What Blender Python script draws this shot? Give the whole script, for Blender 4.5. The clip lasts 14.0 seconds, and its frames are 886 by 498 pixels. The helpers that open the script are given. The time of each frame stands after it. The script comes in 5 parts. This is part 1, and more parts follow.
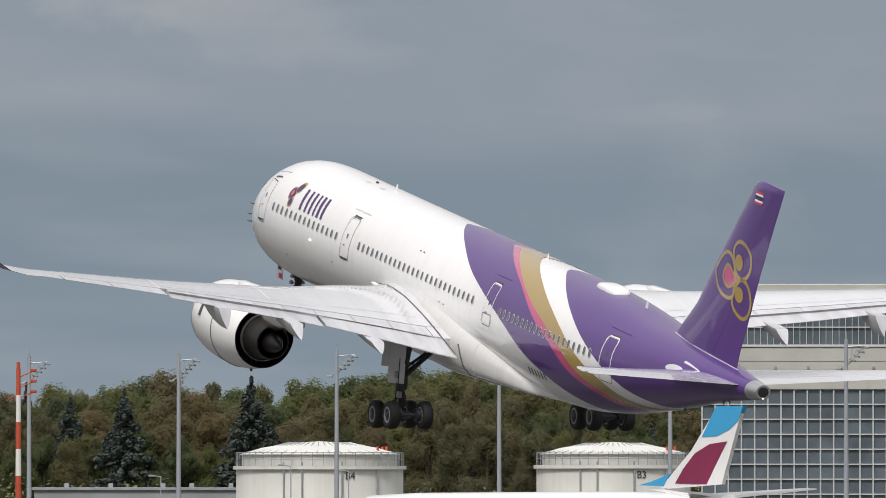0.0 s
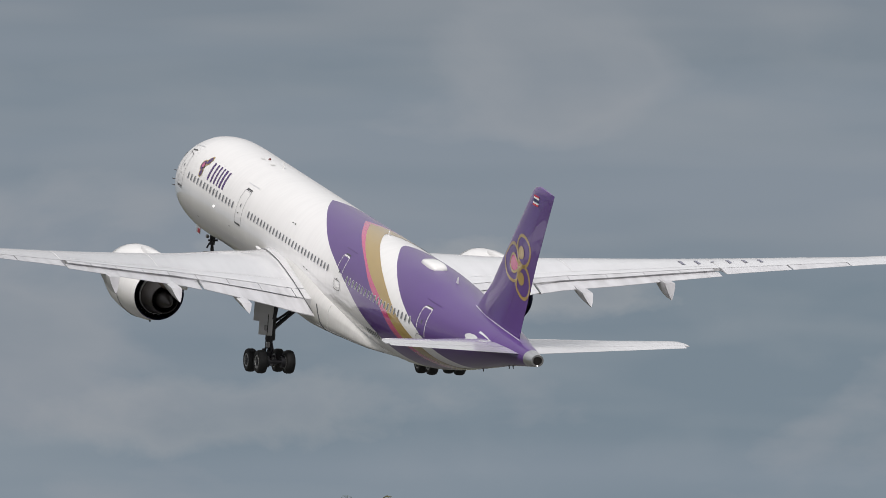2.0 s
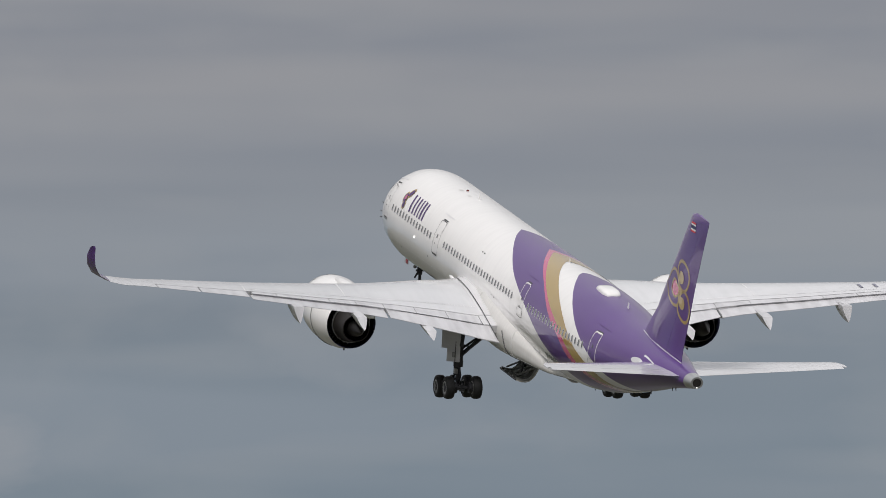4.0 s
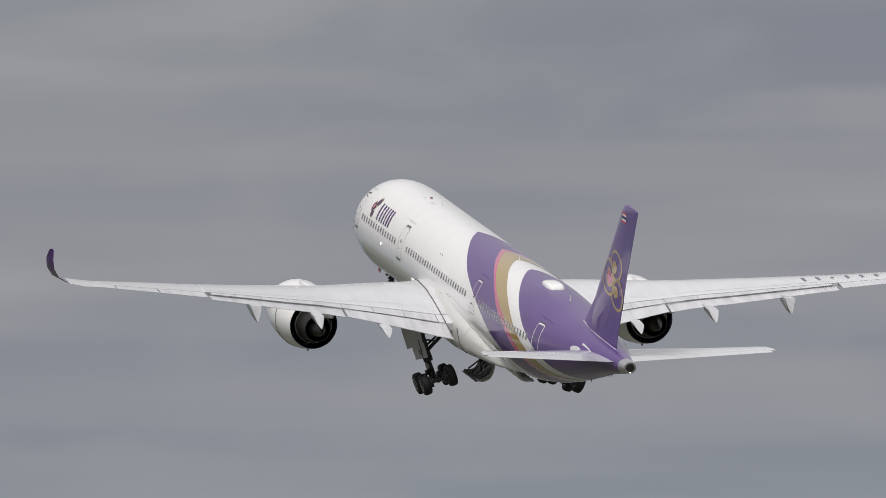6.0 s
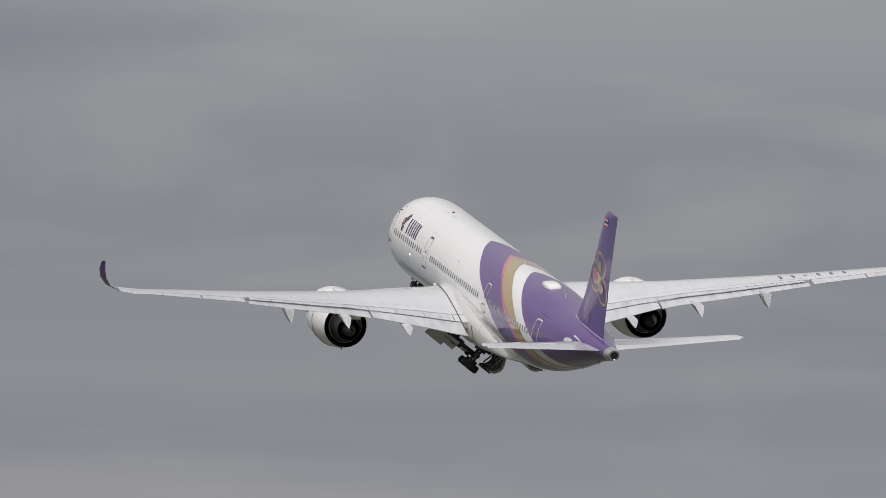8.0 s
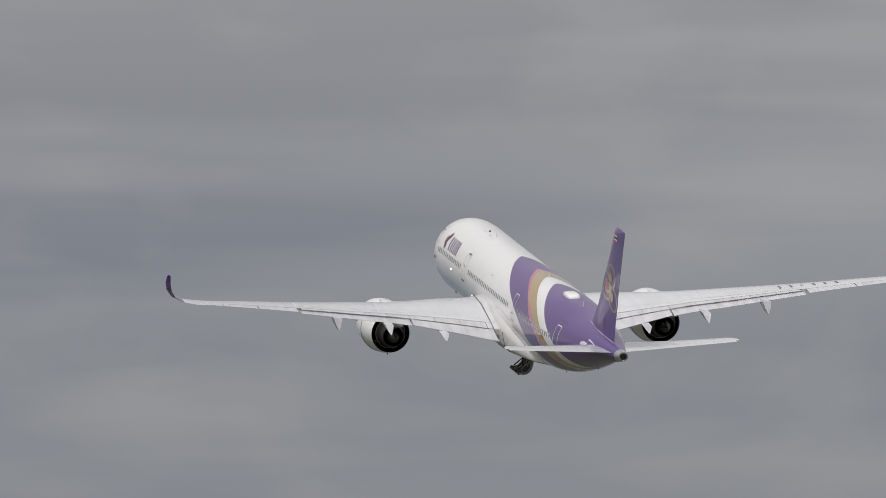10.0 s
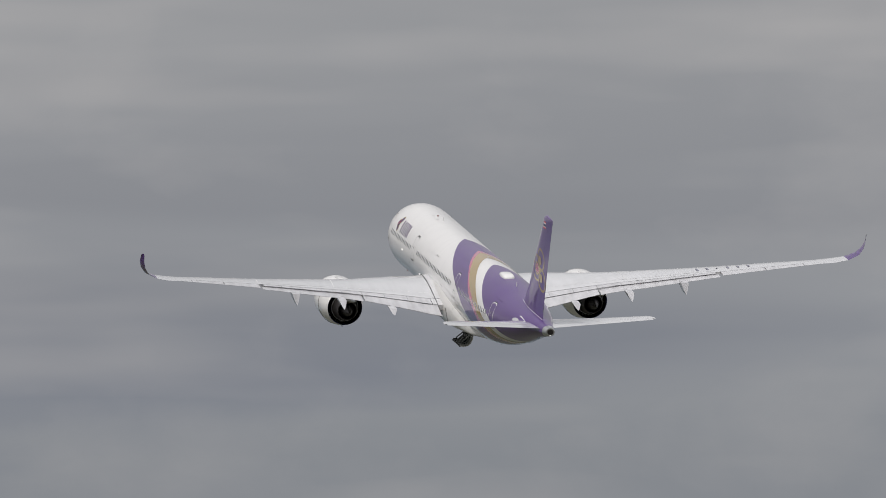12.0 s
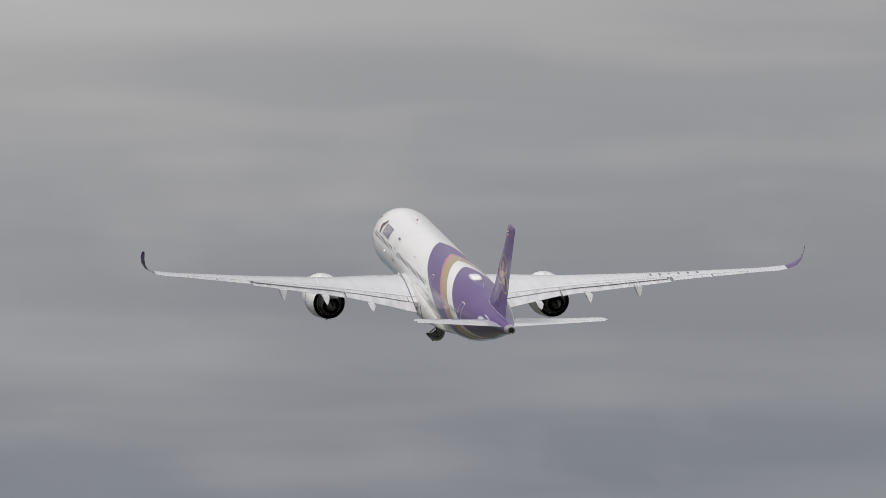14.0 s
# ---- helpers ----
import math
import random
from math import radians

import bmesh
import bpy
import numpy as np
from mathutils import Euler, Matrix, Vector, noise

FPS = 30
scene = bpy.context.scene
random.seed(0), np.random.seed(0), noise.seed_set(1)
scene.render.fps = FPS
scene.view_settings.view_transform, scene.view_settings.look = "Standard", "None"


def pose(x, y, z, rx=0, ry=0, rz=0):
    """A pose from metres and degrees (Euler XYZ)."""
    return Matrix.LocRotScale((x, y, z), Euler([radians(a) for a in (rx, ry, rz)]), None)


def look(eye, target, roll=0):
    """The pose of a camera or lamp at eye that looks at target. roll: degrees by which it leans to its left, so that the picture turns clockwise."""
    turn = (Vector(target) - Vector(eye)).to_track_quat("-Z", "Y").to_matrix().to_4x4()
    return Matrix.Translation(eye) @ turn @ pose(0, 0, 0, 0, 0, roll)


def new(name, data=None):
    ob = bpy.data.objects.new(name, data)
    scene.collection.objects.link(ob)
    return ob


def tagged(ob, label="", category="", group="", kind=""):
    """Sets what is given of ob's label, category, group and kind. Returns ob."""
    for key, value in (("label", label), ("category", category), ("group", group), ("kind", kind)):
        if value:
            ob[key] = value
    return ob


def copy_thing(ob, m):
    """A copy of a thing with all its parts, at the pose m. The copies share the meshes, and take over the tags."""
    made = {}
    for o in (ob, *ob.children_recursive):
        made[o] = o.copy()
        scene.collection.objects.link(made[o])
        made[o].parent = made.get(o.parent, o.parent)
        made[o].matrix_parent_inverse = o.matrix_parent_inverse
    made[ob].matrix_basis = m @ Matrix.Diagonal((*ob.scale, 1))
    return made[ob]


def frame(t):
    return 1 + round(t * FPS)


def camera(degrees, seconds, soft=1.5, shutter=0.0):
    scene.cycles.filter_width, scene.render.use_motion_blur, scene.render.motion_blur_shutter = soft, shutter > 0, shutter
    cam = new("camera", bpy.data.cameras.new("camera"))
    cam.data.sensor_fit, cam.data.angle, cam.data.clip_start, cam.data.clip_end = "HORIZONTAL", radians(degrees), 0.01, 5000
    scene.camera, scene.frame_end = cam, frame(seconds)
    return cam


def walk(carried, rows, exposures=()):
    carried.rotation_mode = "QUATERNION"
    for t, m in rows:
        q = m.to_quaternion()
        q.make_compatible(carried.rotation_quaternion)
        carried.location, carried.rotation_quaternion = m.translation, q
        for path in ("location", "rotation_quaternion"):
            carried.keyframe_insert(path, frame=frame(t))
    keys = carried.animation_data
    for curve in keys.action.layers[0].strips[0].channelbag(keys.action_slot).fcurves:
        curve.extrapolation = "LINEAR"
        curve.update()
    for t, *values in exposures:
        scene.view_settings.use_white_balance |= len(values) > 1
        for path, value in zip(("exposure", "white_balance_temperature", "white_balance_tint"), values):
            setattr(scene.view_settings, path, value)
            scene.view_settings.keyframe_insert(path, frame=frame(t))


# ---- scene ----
EXPOSURES = [(0.0, 0.17), (1.0, 0.05), (1.5, 0.03), (3.0, -0.1), (5.5, -0.06), (8.5, -0.17), (14.0, -0.19)]
cam = camera(3.2076, 14.0, 0.6)
EYE = (0.0, 0.0, 5.0)
# seconds, pan and tilt in degrees
VIEW = [
    (0.0, -25.6000, 0.9392),
    (0.5, -24.4224, 1.0978),
    (1.0, -23.3717, 1.2502),
    (1.5, -22.4877, 1.3853),
    (2.0, -21.7124, 1.5269),
    (2.5, -20.4860, 1.8094),
    (3.0, -19.3170, 2.1238),
    (3.2, -18.9523, 2.2433),
    (3.7, -18.2131, 2.5485),
    (4.2, -17.6864, 2.8583),
    (4.8, -17.1943, 3.2162),
    (5.3, -16.7833, 3.4863),
    (5.5, -16.6034, 3.5842),
    (6.0, -16.1586, 3.8083),
    (6.5, -15.7296, 4.0165),
    (7.0, -15.3120, 4.2167),
    (7.5, -14.8919, 4.4145),
    (8.0, -14.4607, 4.6092),
    (8.5, -14.0344, 4.7967),
    (8.7, -13.8677, 4.8696),
    (9.3, -13.4327, 5.0678),
    (9.9, -13.0515, 5.2457),
    (10.4, -12.7670, 5.3771),
    (10.8, -12.5564, 5.4706),
    (11.0, -12.4635, 5.5109),
    (11.5, -12.2482, 5.6002),
    (12.0, -12.0513, 5.6776),
    (12.5, -11.8388, 5.7616),
    (13.0, -11.6070, 5.8557),
    (13.5, -11.3569, 5.9580),
    (14.0, -11.1084, 6.0588),
]
walk(cam, [(t, pose(*EYE, 90 + tilt, 0, pan - 90)) for t, pan, tilt in VIEW], EXPOSURES)

# ---- sky, sun ----
world = bpy.data.worlds.new("overcast_sky")
scene.world = world
world.use_nodes = True
wn, wl = world.node_tree.nodes, world.node_tree.links
wn.clear()
w_out = wn.new("ShaderNodeOutputWorld")
w_bg = wn.new("ShaderNodeBackground")
w_geo = wn.new("ShaderNodeTexCoord")
w_sky = wn.new("ShaderNodeTexSky")
w_sky.sky_type, w_sky.sun_disc = "NISHITA", False
w_sky.sun_elevation, w_sky.sun_rotation = radians(49), radians(-40)


def w_noise(scale, detail, rough, distortion, stretch, shift=(0, 0, 0)):
    mp = wn.new("ShaderNodeMapping")
    mp.inputs["Scale"].default_value = stretch
    mp.inputs["Location"].default_value = shift
    wl.new(w_geo.outputs["Generated"], mp.inputs["Vector"])
    nz = wn.new("ShaderNodeTexNoise")
    nz.inputs["Scale"].default_value = scale
    nz.inputs["Detail"].default_value = detail
    nz.inputs["Roughness"].default_value = rough
    nz.inputs["Distortion"].default_value = distortion
    wl.new(mp.outputs["Vector"], nz.inputs["Vector"])
    return nz.outputs["Fac"]


def w_ramp(fac, stops):
    rp = wn.new("ShaderNodeValToRGB")
    while len(rp.color_ramp.elements) < len(stops):
        rp.color_ramp.elements.new(0.5)
    for el, (at, col) in zip(rp.color_ramp.elements, stops):
        el.position, el.color = at, (*col, 1)
    wl.new(fac, rp.inputs["Fac"])
    return rp.outputs["Color"]


def w_mix(fac, a, b, blend="MIX"):
    mx = wn.new("ShaderNodeMix")
    mx.data_type, mx.blend_type = "RGBA", blend
    if isinstance(fac, float):
        mx.inputs["Factor"].default_value = fac
    else:
        wl.new(fac, mx.inputs["Factor"])
    wl.new(a, mx.inputs[6])
    wl.new(b, mx.inputs[7])
    return mx.outputs[2]


w_split = wn.new("ShaderNodeSeparateXYZ")
wl.new(w_geo.outputs["Generated"], w_split.inputs[0])
# the cloud deck: blue-grey low over the ground, greyer above, paler towards the zenith
deck = w_ramp(w_split.outputs["Z"], [(0.0, (0.225, 0.285, 0.345)), (0.02, (0.236, 0.275, 0.33)), (0.036, (0.232, 0.273, 0.326)), (0.045, (0.247, 0.284, 0.336)), (0.058, (0.348, 0.343, 0.36)), (0.068, (0.322, 0.32, 0.342)), (0.076, (0.276, 0.286, 0.312)), (0.086, (0.268, 0.28, 0.306)), (0.094, (0.336, 0.343, 0.364)), (0.104, (0.35, 0.355, 0.374)), (0.113, (0.415, 0.412, 0.42)), (0.122, (0.54, 0.528, 0.53)), (0.35, (0.55, 0.55, 0.56)), (1.0, (0.85, 0.87, 0.9))])
dark = w_ramp(w_split.outputs["Z"], [(0.0, (0.195, 0.25, 0.305)), (0.034, (0.176, 0.226, 0.278)), (0.055, (0.25, 0.268, 0.31)), (0.07, (0.235, 0.248, 0.29)), (0.088, (0.22, 0.235, 0.28)), (0.1, (0.278, 0.284, 0.31)), (0.113, (0.345, 0.348, 0.363)), (0.122, (0.41, 0.405, 0.412)), (0.35, (0.36, 0.37, 0.4)), (1.0, (0.6, 0.63, 0.67))])
pale = w_ramp(w_split.outputs["Z"], [(0.0, (0.3, 0.345, 0.39)), (0.03, (0.3, 0.325, 0.36)), (0.07, (0.355, 0.352, 0.365)), (0.12, (0.52, 0.5, 0.495)), (0.35, (0.62, 0.62, 0.63)), (1.0, (1.1, 1.1, 1.1))])
bands = w_noise(1.0, 3.0, 0.45, 0.0, (8, 8, 95), (3.1, 0.4, 1.7))
streaks = w_noise(1.0, 2.5, 0.5, 0.0, (34, 34, 210), (8.4, 2.2, 5.1))
puffs = w_noise(1.0, 6.0, 0.5, 0.15, (70, 70, 120), (0.3, 7.7, 2.2))
m_dark = w_ramp(bands, [(0.4, (1, 1, 1)), (0.56, (0, 0, 0))])
m_streak = w_ramp(streaks, [(0.5, (0, 0, 0)), (0.75, (0.5, 0.5, 0.5))])
m_pale = w_ramp(puffs, [(0.52, (0, 0, 0)), (0.8, (0.4, 0.4, 0.4))])
# the long level bands belong to the low sky; overhead the deck is even
low_sky = w_ramp(w_split.outputs["Z"], [(0.14, (1, 1, 1)), (0.3, (0, 0, 0))])
m_dark, m_streak, m_pale = (w_mix(1.0, m, low_sky, "MULTIPLY") for m in (m_dark, m_streak, m_pale))
overhead = w_noise(1.0, 4.0, 0.5, 0.3, (5, 5, 5), (2.2, 1.1, 0.6))
m_over = w_mix(1.0, w_ramp(overhead, [(0.4, (0.5, 0.5, 0.5)), (0.62, (0, 0, 0))]), w_ramp(w_split.outputs["Z"], [(0.14, (0, 0, 0)), (0.3, (1, 1, 1))]), "MULTIPLY")
clouds = w_mix(m_over, w_mix(m_pale, w_mix(m_streak, w_mix(m_dark, deck, dark), pale), pale), dark)
# heaped clouds low over the horizon
heaps = w_noise(1.0, 7.0, 0.48, 0.25, (34, 34, 80), (4.6, 1.9, 0.35))
m_heap = w_mix(1.0, w_ramp(heaps, [(0.55, (0, 0, 0)), (0.62, (0.6, 0.6, 0.6))]), w_ramp(w_split.outputs["Z"], [(0.004, (0, 0, 0)), (0.014, (1, 1, 1)), (0.036, (1, 1, 1)), (0.05, (0, 0, 0))]), "MULTIPLY")
heap_tone = w_ramp(heaps, [(0.55, (0.315, 0.335, 0.372)), (0.63, (0.3, 0.322, 0.36)), (0.72, (0.25, 0.28, 0.325))])
clouds = w_mix(m_heap, clouds, heap_tone)


# single heaped clouds that stand out: bearing and height in degrees, half width and half height in degrees
def w_math(op, a, b):
    nd = wn.new("ShaderNodeMath")
    nd.operation = op
    for slot, v in zip(nd.inputs, (a, b)):
        if isinstance(v, float):
            slot.default_value = v
        else:
            wl.new(v, slot)
    return nd.outputs[0]


billow = w_noise(1.0, 7.0, 0.58, 0.2, (210, 210, 300), (1.3, 2.9, 0.7))
wisp = w_noise(1.0, 4.0, 0.5, 0.0, (60, 60, 160), (5.3, 0.9, 3.7))
for bearing, height, half_w, half_h, dense in ((-24.49, 1.86, 0.4, 0.15, 0.55), (-22.16, 1.38, 0.4, 0.12, 0.55), (-21.07, 1.5, 0.3, 0.17, 0.5), (-21.85, 1.46, 0.42, 0.17, 0.6), (-21.0, 0.95, 0.8, 0.16, 0.4)):
    a, e = radians(bearing), radians(height)
    cross = wn.new("ShaderNodeVectorMath")
    cross.operation = "DOT_PRODUCT"
    wl.new(w_geo.outputs["Generated"], cross.inputs[0])
    cross.inputs[1].default_value = (-math.sin(a) / radians(half_w), math.cos(a) / radians(half_w), 0)
    rise = w_math("DIVIDE", w_math("SUBTRACT", w_split.outputs["Z"], math.sin(e)), radians(half_h))
    far = w_math("SQRT", w_math("ADD", w_math("MULTIPLY", cross.outputs["Value"], cross.outputs["Value"]), w_math("MULTIPLY", rise, rise)), 0.0)
    edge = w_math("ADD", far, w_math("ADD", w_math("MULTIPLY", w_math("SUBTRACT", billow, 0.5), 1.5), w_math("MULTIPLY", w_math("SUBTRACT", wisp, 0.5), 1.6)))
    ahead = w_math("GREATER_THAN", w_split.outputs["X"], 0.0)
    m_one = w_mix(1.0, w_ramp(edge, [(0.45, (dense, dense, dense)), (0.95, (0, 0, 0))]), w_ramp(ahead, [(0.0, (0, 0, 0)), (1.0, (1, 1, 1))]), "MULTIPLY")
    clouds = w_mix(m_one, clouds, w_ramp(edge, [(0.0, (0.29, 0.31, 0.345)), (0.5, (0.345, 0.36, 0.385)), (0.9, (0.36, 0.372, 0.395))]))
faint = wn.new("ShaderNodeVectorMath")
faint.operation = "SCALE"
faint.inputs["Scale"].default_value = 0.06
wl.new(w_sky.outputs["Color"], faint.inputs[0])
wl.new(w_mix(0.05, clouds, faint.outputs[0]), w_bg.inputs["Color"])
w_bg.inputs["Strength"].default_value = 1.0
wl.new(w_bg.outputs["Background"], w_out.inputs["Surface"])

sun = new("sun", bpy.data.lights.new("sun", "SUN"))
sun.data.energy, sun.data.angle, sun.data.color = 2.35, radians(14), (1.0, 0.955, 0.91)
sun.matrix_world = look((0, 0, 0), (0.42, -0.45, -0.79))


# ---- materials ----
def material(name, colour, rough=0.5, metal=0.0, vary=0.0, scale=1.0, bump=0.0, coat=0.0, stain=0.0, stain_scale=0.3, streak=(1, 1, 1), random_vary=0.0, emit=None, spread=None):
    """Paint, metal, earth and the like: a colour with grain, stains and relief."""
    m = bpy.data.materials.new(name)
    m.use_nodes = True
    n, l = m.node_tree.nodes, m.node_tree.links
    b = n["Principled BSDF"]
    b.inputs["Base Color"].default_value = (*colour, 1)
    b.inputs["Roughness"].default_value = rough
    b.inputs["Metallic"].default_value = metal
    b.inputs["Coat Weight"].default_value = coat
    b.inputs["Coat Roughness"].default_value = 0.035
    tc = n.new("ShaderNodeTexCoord")
    last = None

    def grain(sc, det, stretch=(1, 1, 1)):
        mp = n.new("ShaderNodeMapping")
        mp.inputs["Scale"].default_value = stretch
        l.new(tc.outputs["Object"], mp.inputs["Vector"])
        nz = n.new("ShaderNodeTexNoise")
        nz.inputs["Scale"].default_value, nz.inputs["Detail"].default_value = sc, det
        l.new(mp.outputs["Vector"], nz.inputs["Vector"])
        return nz.outputs["Fac"]

    def mul(src, fac, lo, hi, a, b_):
        mr = n.new("ShaderNodeMapRange")
        mr.inputs["From Min"].default_value, mr.inputs["From Max"].default_value = lo, hi
        mr.inputs["To Min"].default_value, mr.inputs["To Max"].default_value = a, b_
        l.new(fac, mr.inputs["Value"])
        mx = n.new("ShaderNodeMix")
        mx.data_type, mx.blend_type = "RGBA", "MULTIPLY"
        mx.inputs["Factor"].default_value = 1.0
        if src is None:
            mx.inputs[6].default_value = (*colour, 1)
        else:
            l.new(src, mx.inputs[6])
        l.new(mr.outputs["Result"], mx.inputs[7])
        return mx.outputs[2]

    if spread:
        oi = n.new("ShaderNodeObjectInfo")
        rp = n.new("ShaderNodeValToRGB")
        while len(rp.color_ramp.elements) < len(spread):
            rp.color_ramp.elements.new(0.5)
        for i, c in enumerate(spread):
            rp.color_ramp.elements[i].position = i / max(1, len(spread) - 1)
            rp.color_ramp.elements[i].color = (*c, 1)
        l.new(oi.outputs["Random"], rp.inputs["Fac"])
        last = rp.outputs["Color"]
    if vary:
        last = mul(last, grain(scale, 4.0), 0.3, 0.7, 1 - vary, 1 + vary)
    if stain:
        last = mul(last, grain(stain_scale, 6.0, streak), 0.35, 0.6, 1 - stain, 1.0)
    if random_vary:
        gi = n.new("ShaderNodeNewGeometry")
        last = mul(last, gi.outputs["Random Per Island"], 0, 1, 1 - random_vary, 1 + random_vary)
    if last is not None:
        l.new(last, b.inputs["Base Color"])
    if bump:
        bp = n.new("ShaderNodeBump")
        bp.inputs["Strength"].default_value, bp.inputs["Distance"].default_value = bump, 0.02
        l.new(grain(scale * 3, 5.0), bp.inputs["Height"])
        l.new(bp.outputs["Normal"], b.inputs["Normal"])
    if emit:
        b.inputs["Emission Color"].default_value = (*emit[0], 1)
        b.inputs["Emission Strength"].default_value = emit[1]
    return m


WHITE = material("white_aircraft_paint", (0.87, 0.852, 0.845), 0.32, vary=0.012, scale=0.6, coat=0.8, stain=0.035, stain_scale=1.3, streak=(2.6, 0.4, 0.15))
WING_PAINT = material("pale_grey_wing_paint", (0.67, 0.668, 0.69), 0.22, vary=0.035, scale=0.5, coat=1.0, stain=0.06, stain_scale=0.8, streak=(0.25, 2.2, 1))
FLAP_PAINT = material("grey_flap_paint", (0.6, 0.595, 0.62), 0.32, vary=0.05, scale=0.9, coat=0.3, stain=0.16, stain_scale=0.8, streak=(0.25, 2.4, 1))
PURPLE = material("purple_aircraft_paint", (0.082, 0.024, 0.19), 0.32, vary=0.04, scale=0.4, coat=0.55)
PINK = material("magenta_aircraft_paint", (0.52, 0.05, 0.17), 0.24, vary=0.03, scale=0.5, coat=1.0)
GOLD = material("gold_aircraft_paint", (0.38, 0.25, 0.055), 0.28, vary=0.04, scale=0.5, coat=1.0)
FAIRING_GREY = material("belly_fairing_paint", (0.68, 0.668, 0.652), 0.38, vary=0.03, scale=0.8, coat=0.5, stain=0.05, stain_scale=3.2, streak=(2.0, 0.3, 0.12))
GLASS_DARK = material("cabin_window_glass", (0.1, 0.105, 0.115), 0.12, coat=0.3)
WINDOW_RIM = material("window_rim_metal", (0.66, 0.66, 0.68), 0.35, 0.3)
WING_SEAM = material("grey_wing_seam", (0.2, 0.2, 0.21), 0.6)
FINE_SEAM = material("fine_panel_seam", (0.69, 0.68, 0.68), 0.6)
PURPLE_SEAM = material("fine_purple_seam", (0.06, 0.02, 0.135), 0.4)
SEAM = material("panel_seam", (0.07, 0.07, 0.075), 0.6)
BARE = material("bare_metal", (0.6, 0.6, 0.6), 0.3, 0.9, vary=0.08, scale=2.0)
EXHAUST = material("burnt_exhaust_metal", (0.046, 0.041, 0.04), 0.42, 0.6, vary=0.2, scale=1.5)
HEAT_BROWN = material("heat_browned_metal", (0.2, 0.155, 0.12), 0.38, 0.7, vary=0.2, scale=2.0)
# nozzle interior: its shade is put into these two near-black base colours
DUCT = material("shaded_fan_duct", (0.024, 0.026, 0.062), 0.55, vary=0.2, scale=2.0)
DUCT_LINER = material("shaded_duct_liner", (0.04, 0.042, 0.066), 0.45, 0.4, vary=0.15, scale=2.0)
VANE_GREY = material("grey_guide_vane", (0.24, 0.24, 0.26), 0.45, 0.3, vary=0.1, scale=3.0)
RUBBER = material("tyre_rubber", (0.012, 0.012, 0.013), 0.7, vary=0.2, scale=4.0, bump=0.2)
HUB = material("wheel_hub_metal", (0.3, 0.3, 0.3), 0.45, 0.4, vary=0.15, scale=6.0)
GEAR_METAL = material("gear_leg_metal", (0.035, 0.035, 0.04), 0.5, 0.2, vary=0.3, scale=3.0)
BAY = material("wheel_bay_green_grey", (0.15, 0.155, 0.145), 0.6, vary=0.3, scale=2.0)
TITLE_PURPLE = material("title_purple", (0.07, 0.03, 0.14), 0.4)
FLAG_RED = material("flag_red", (0.6, 0.03, 0.05), 0.4)
FLAG_BLUE = material("flag_blue", (0.02, 0.025, 0.1), 0.4)
LAMP_WHITE = material("lamp_lens", (0.9, 0.9, 0.9), 0.2, emit=((1, 0.97, 0.9), 2.0))
BEACON_RED = material("beacon_red", (0.12, 0.03, 0.03), 0.2, emit=((1, 0.15, 0.05), 0.02))
NUMBER_GREY = material("wing_marking_grey", (0.2, 0.2, 0.26), 0.4)


# ---- mesh tools ----
def mesh_of(name, verts, faces, mats, smooth=True, angle=35, index=None):
    me = bpy.data.meshes.new(name)
    me.from_pydata([tuple(v) for v in verts], [], faces)
    me.validate()
    bm = bmesh.new()
    bm.from_mesh(me)
    bmesh.ops.recalc_face_normals(bm, faces=bm.faces)
    bm.to_mesh(me)
    bm.free()
    for m in (mats if isinstance(mats, (list, tuple)) else [mats]):
        me.materials.append(m)
    if index is not None:
        me.polygons.foreach_set("material_index", index)
    me.shade_smooth() if smooth else me.shade_flat()
    if smooth:
        me.set_sharp_from_angle(angle=radians(angle))
    return me


def part(name, shape, mats, parent, label="", smooth=True, angle=35):
    """One mesh object under a thing or a part. shape: (verts, faces)."""
    ob = new(name, mesh_of(name, shape[0], shape[1], mats, smooth, angle))
    ob.parent = parent
    if label:
        ob["label"] = label
    return ob


def join(*shapes):
    verts, faces = [], []
    for v, f in shapes:
        k = len(verts)
        verts += [tuple(p) for p in v]
        faces += [tuple(i + k for i in q) for q in f]
    return verts, faces


def moved(shape, m):
    return [tuple(m @ Vector(v)) for v in shape[0]], shape[1]


def loft(rings, cap=True, closed=True):
    n = len(rings[0])
    verts = [tuple(p) for r in rings for p in r]
    faces = []
    for i in range(len(rings) - 1):
        for j in range(n if closed else n - 1):
            k = (j + 1) % n
            faces.append((i * n + j, i * n + k, (i + 1) * n + k, (i + 1) * n + j))
    if cap:
        faces.append(tuple(range(n)))
        faces.append(tuple((len(rings) - 1) * n + j for j in range(n)))
    return verts, faces


def box(x0, x1, y0, y1, z0, z1, bevel=0.0):
    if bevel <= 0:
        v = [(x, y, z) for x in (x0, x1) for y in (y0, y1) for z in (z0, z1)]
        return v, [(0, 1, 3, 2), (4, 6, 7, 5), (0, 4, 5, 1), (2, 3, 7, 6), (0, 2, 6, 4), (1, 5, 7, 3)]
    rings = []
    for z, k in ((z0, bevel), (z0 + bevel, 0), (z1 - bevel, 0), (z1, bevel)):
        a, b, c, d = x0 + k, x1 - k, y0 + k, y1 - k
        e = bevel
        rings.append([(a + e, c, z), (b - e, c, z), (b, c + e, z), (b, d - e, z), (b - e, d, z), (a + e, d, z), (a, d - e, z), (a, c + e, z)])
    return loft(rings)


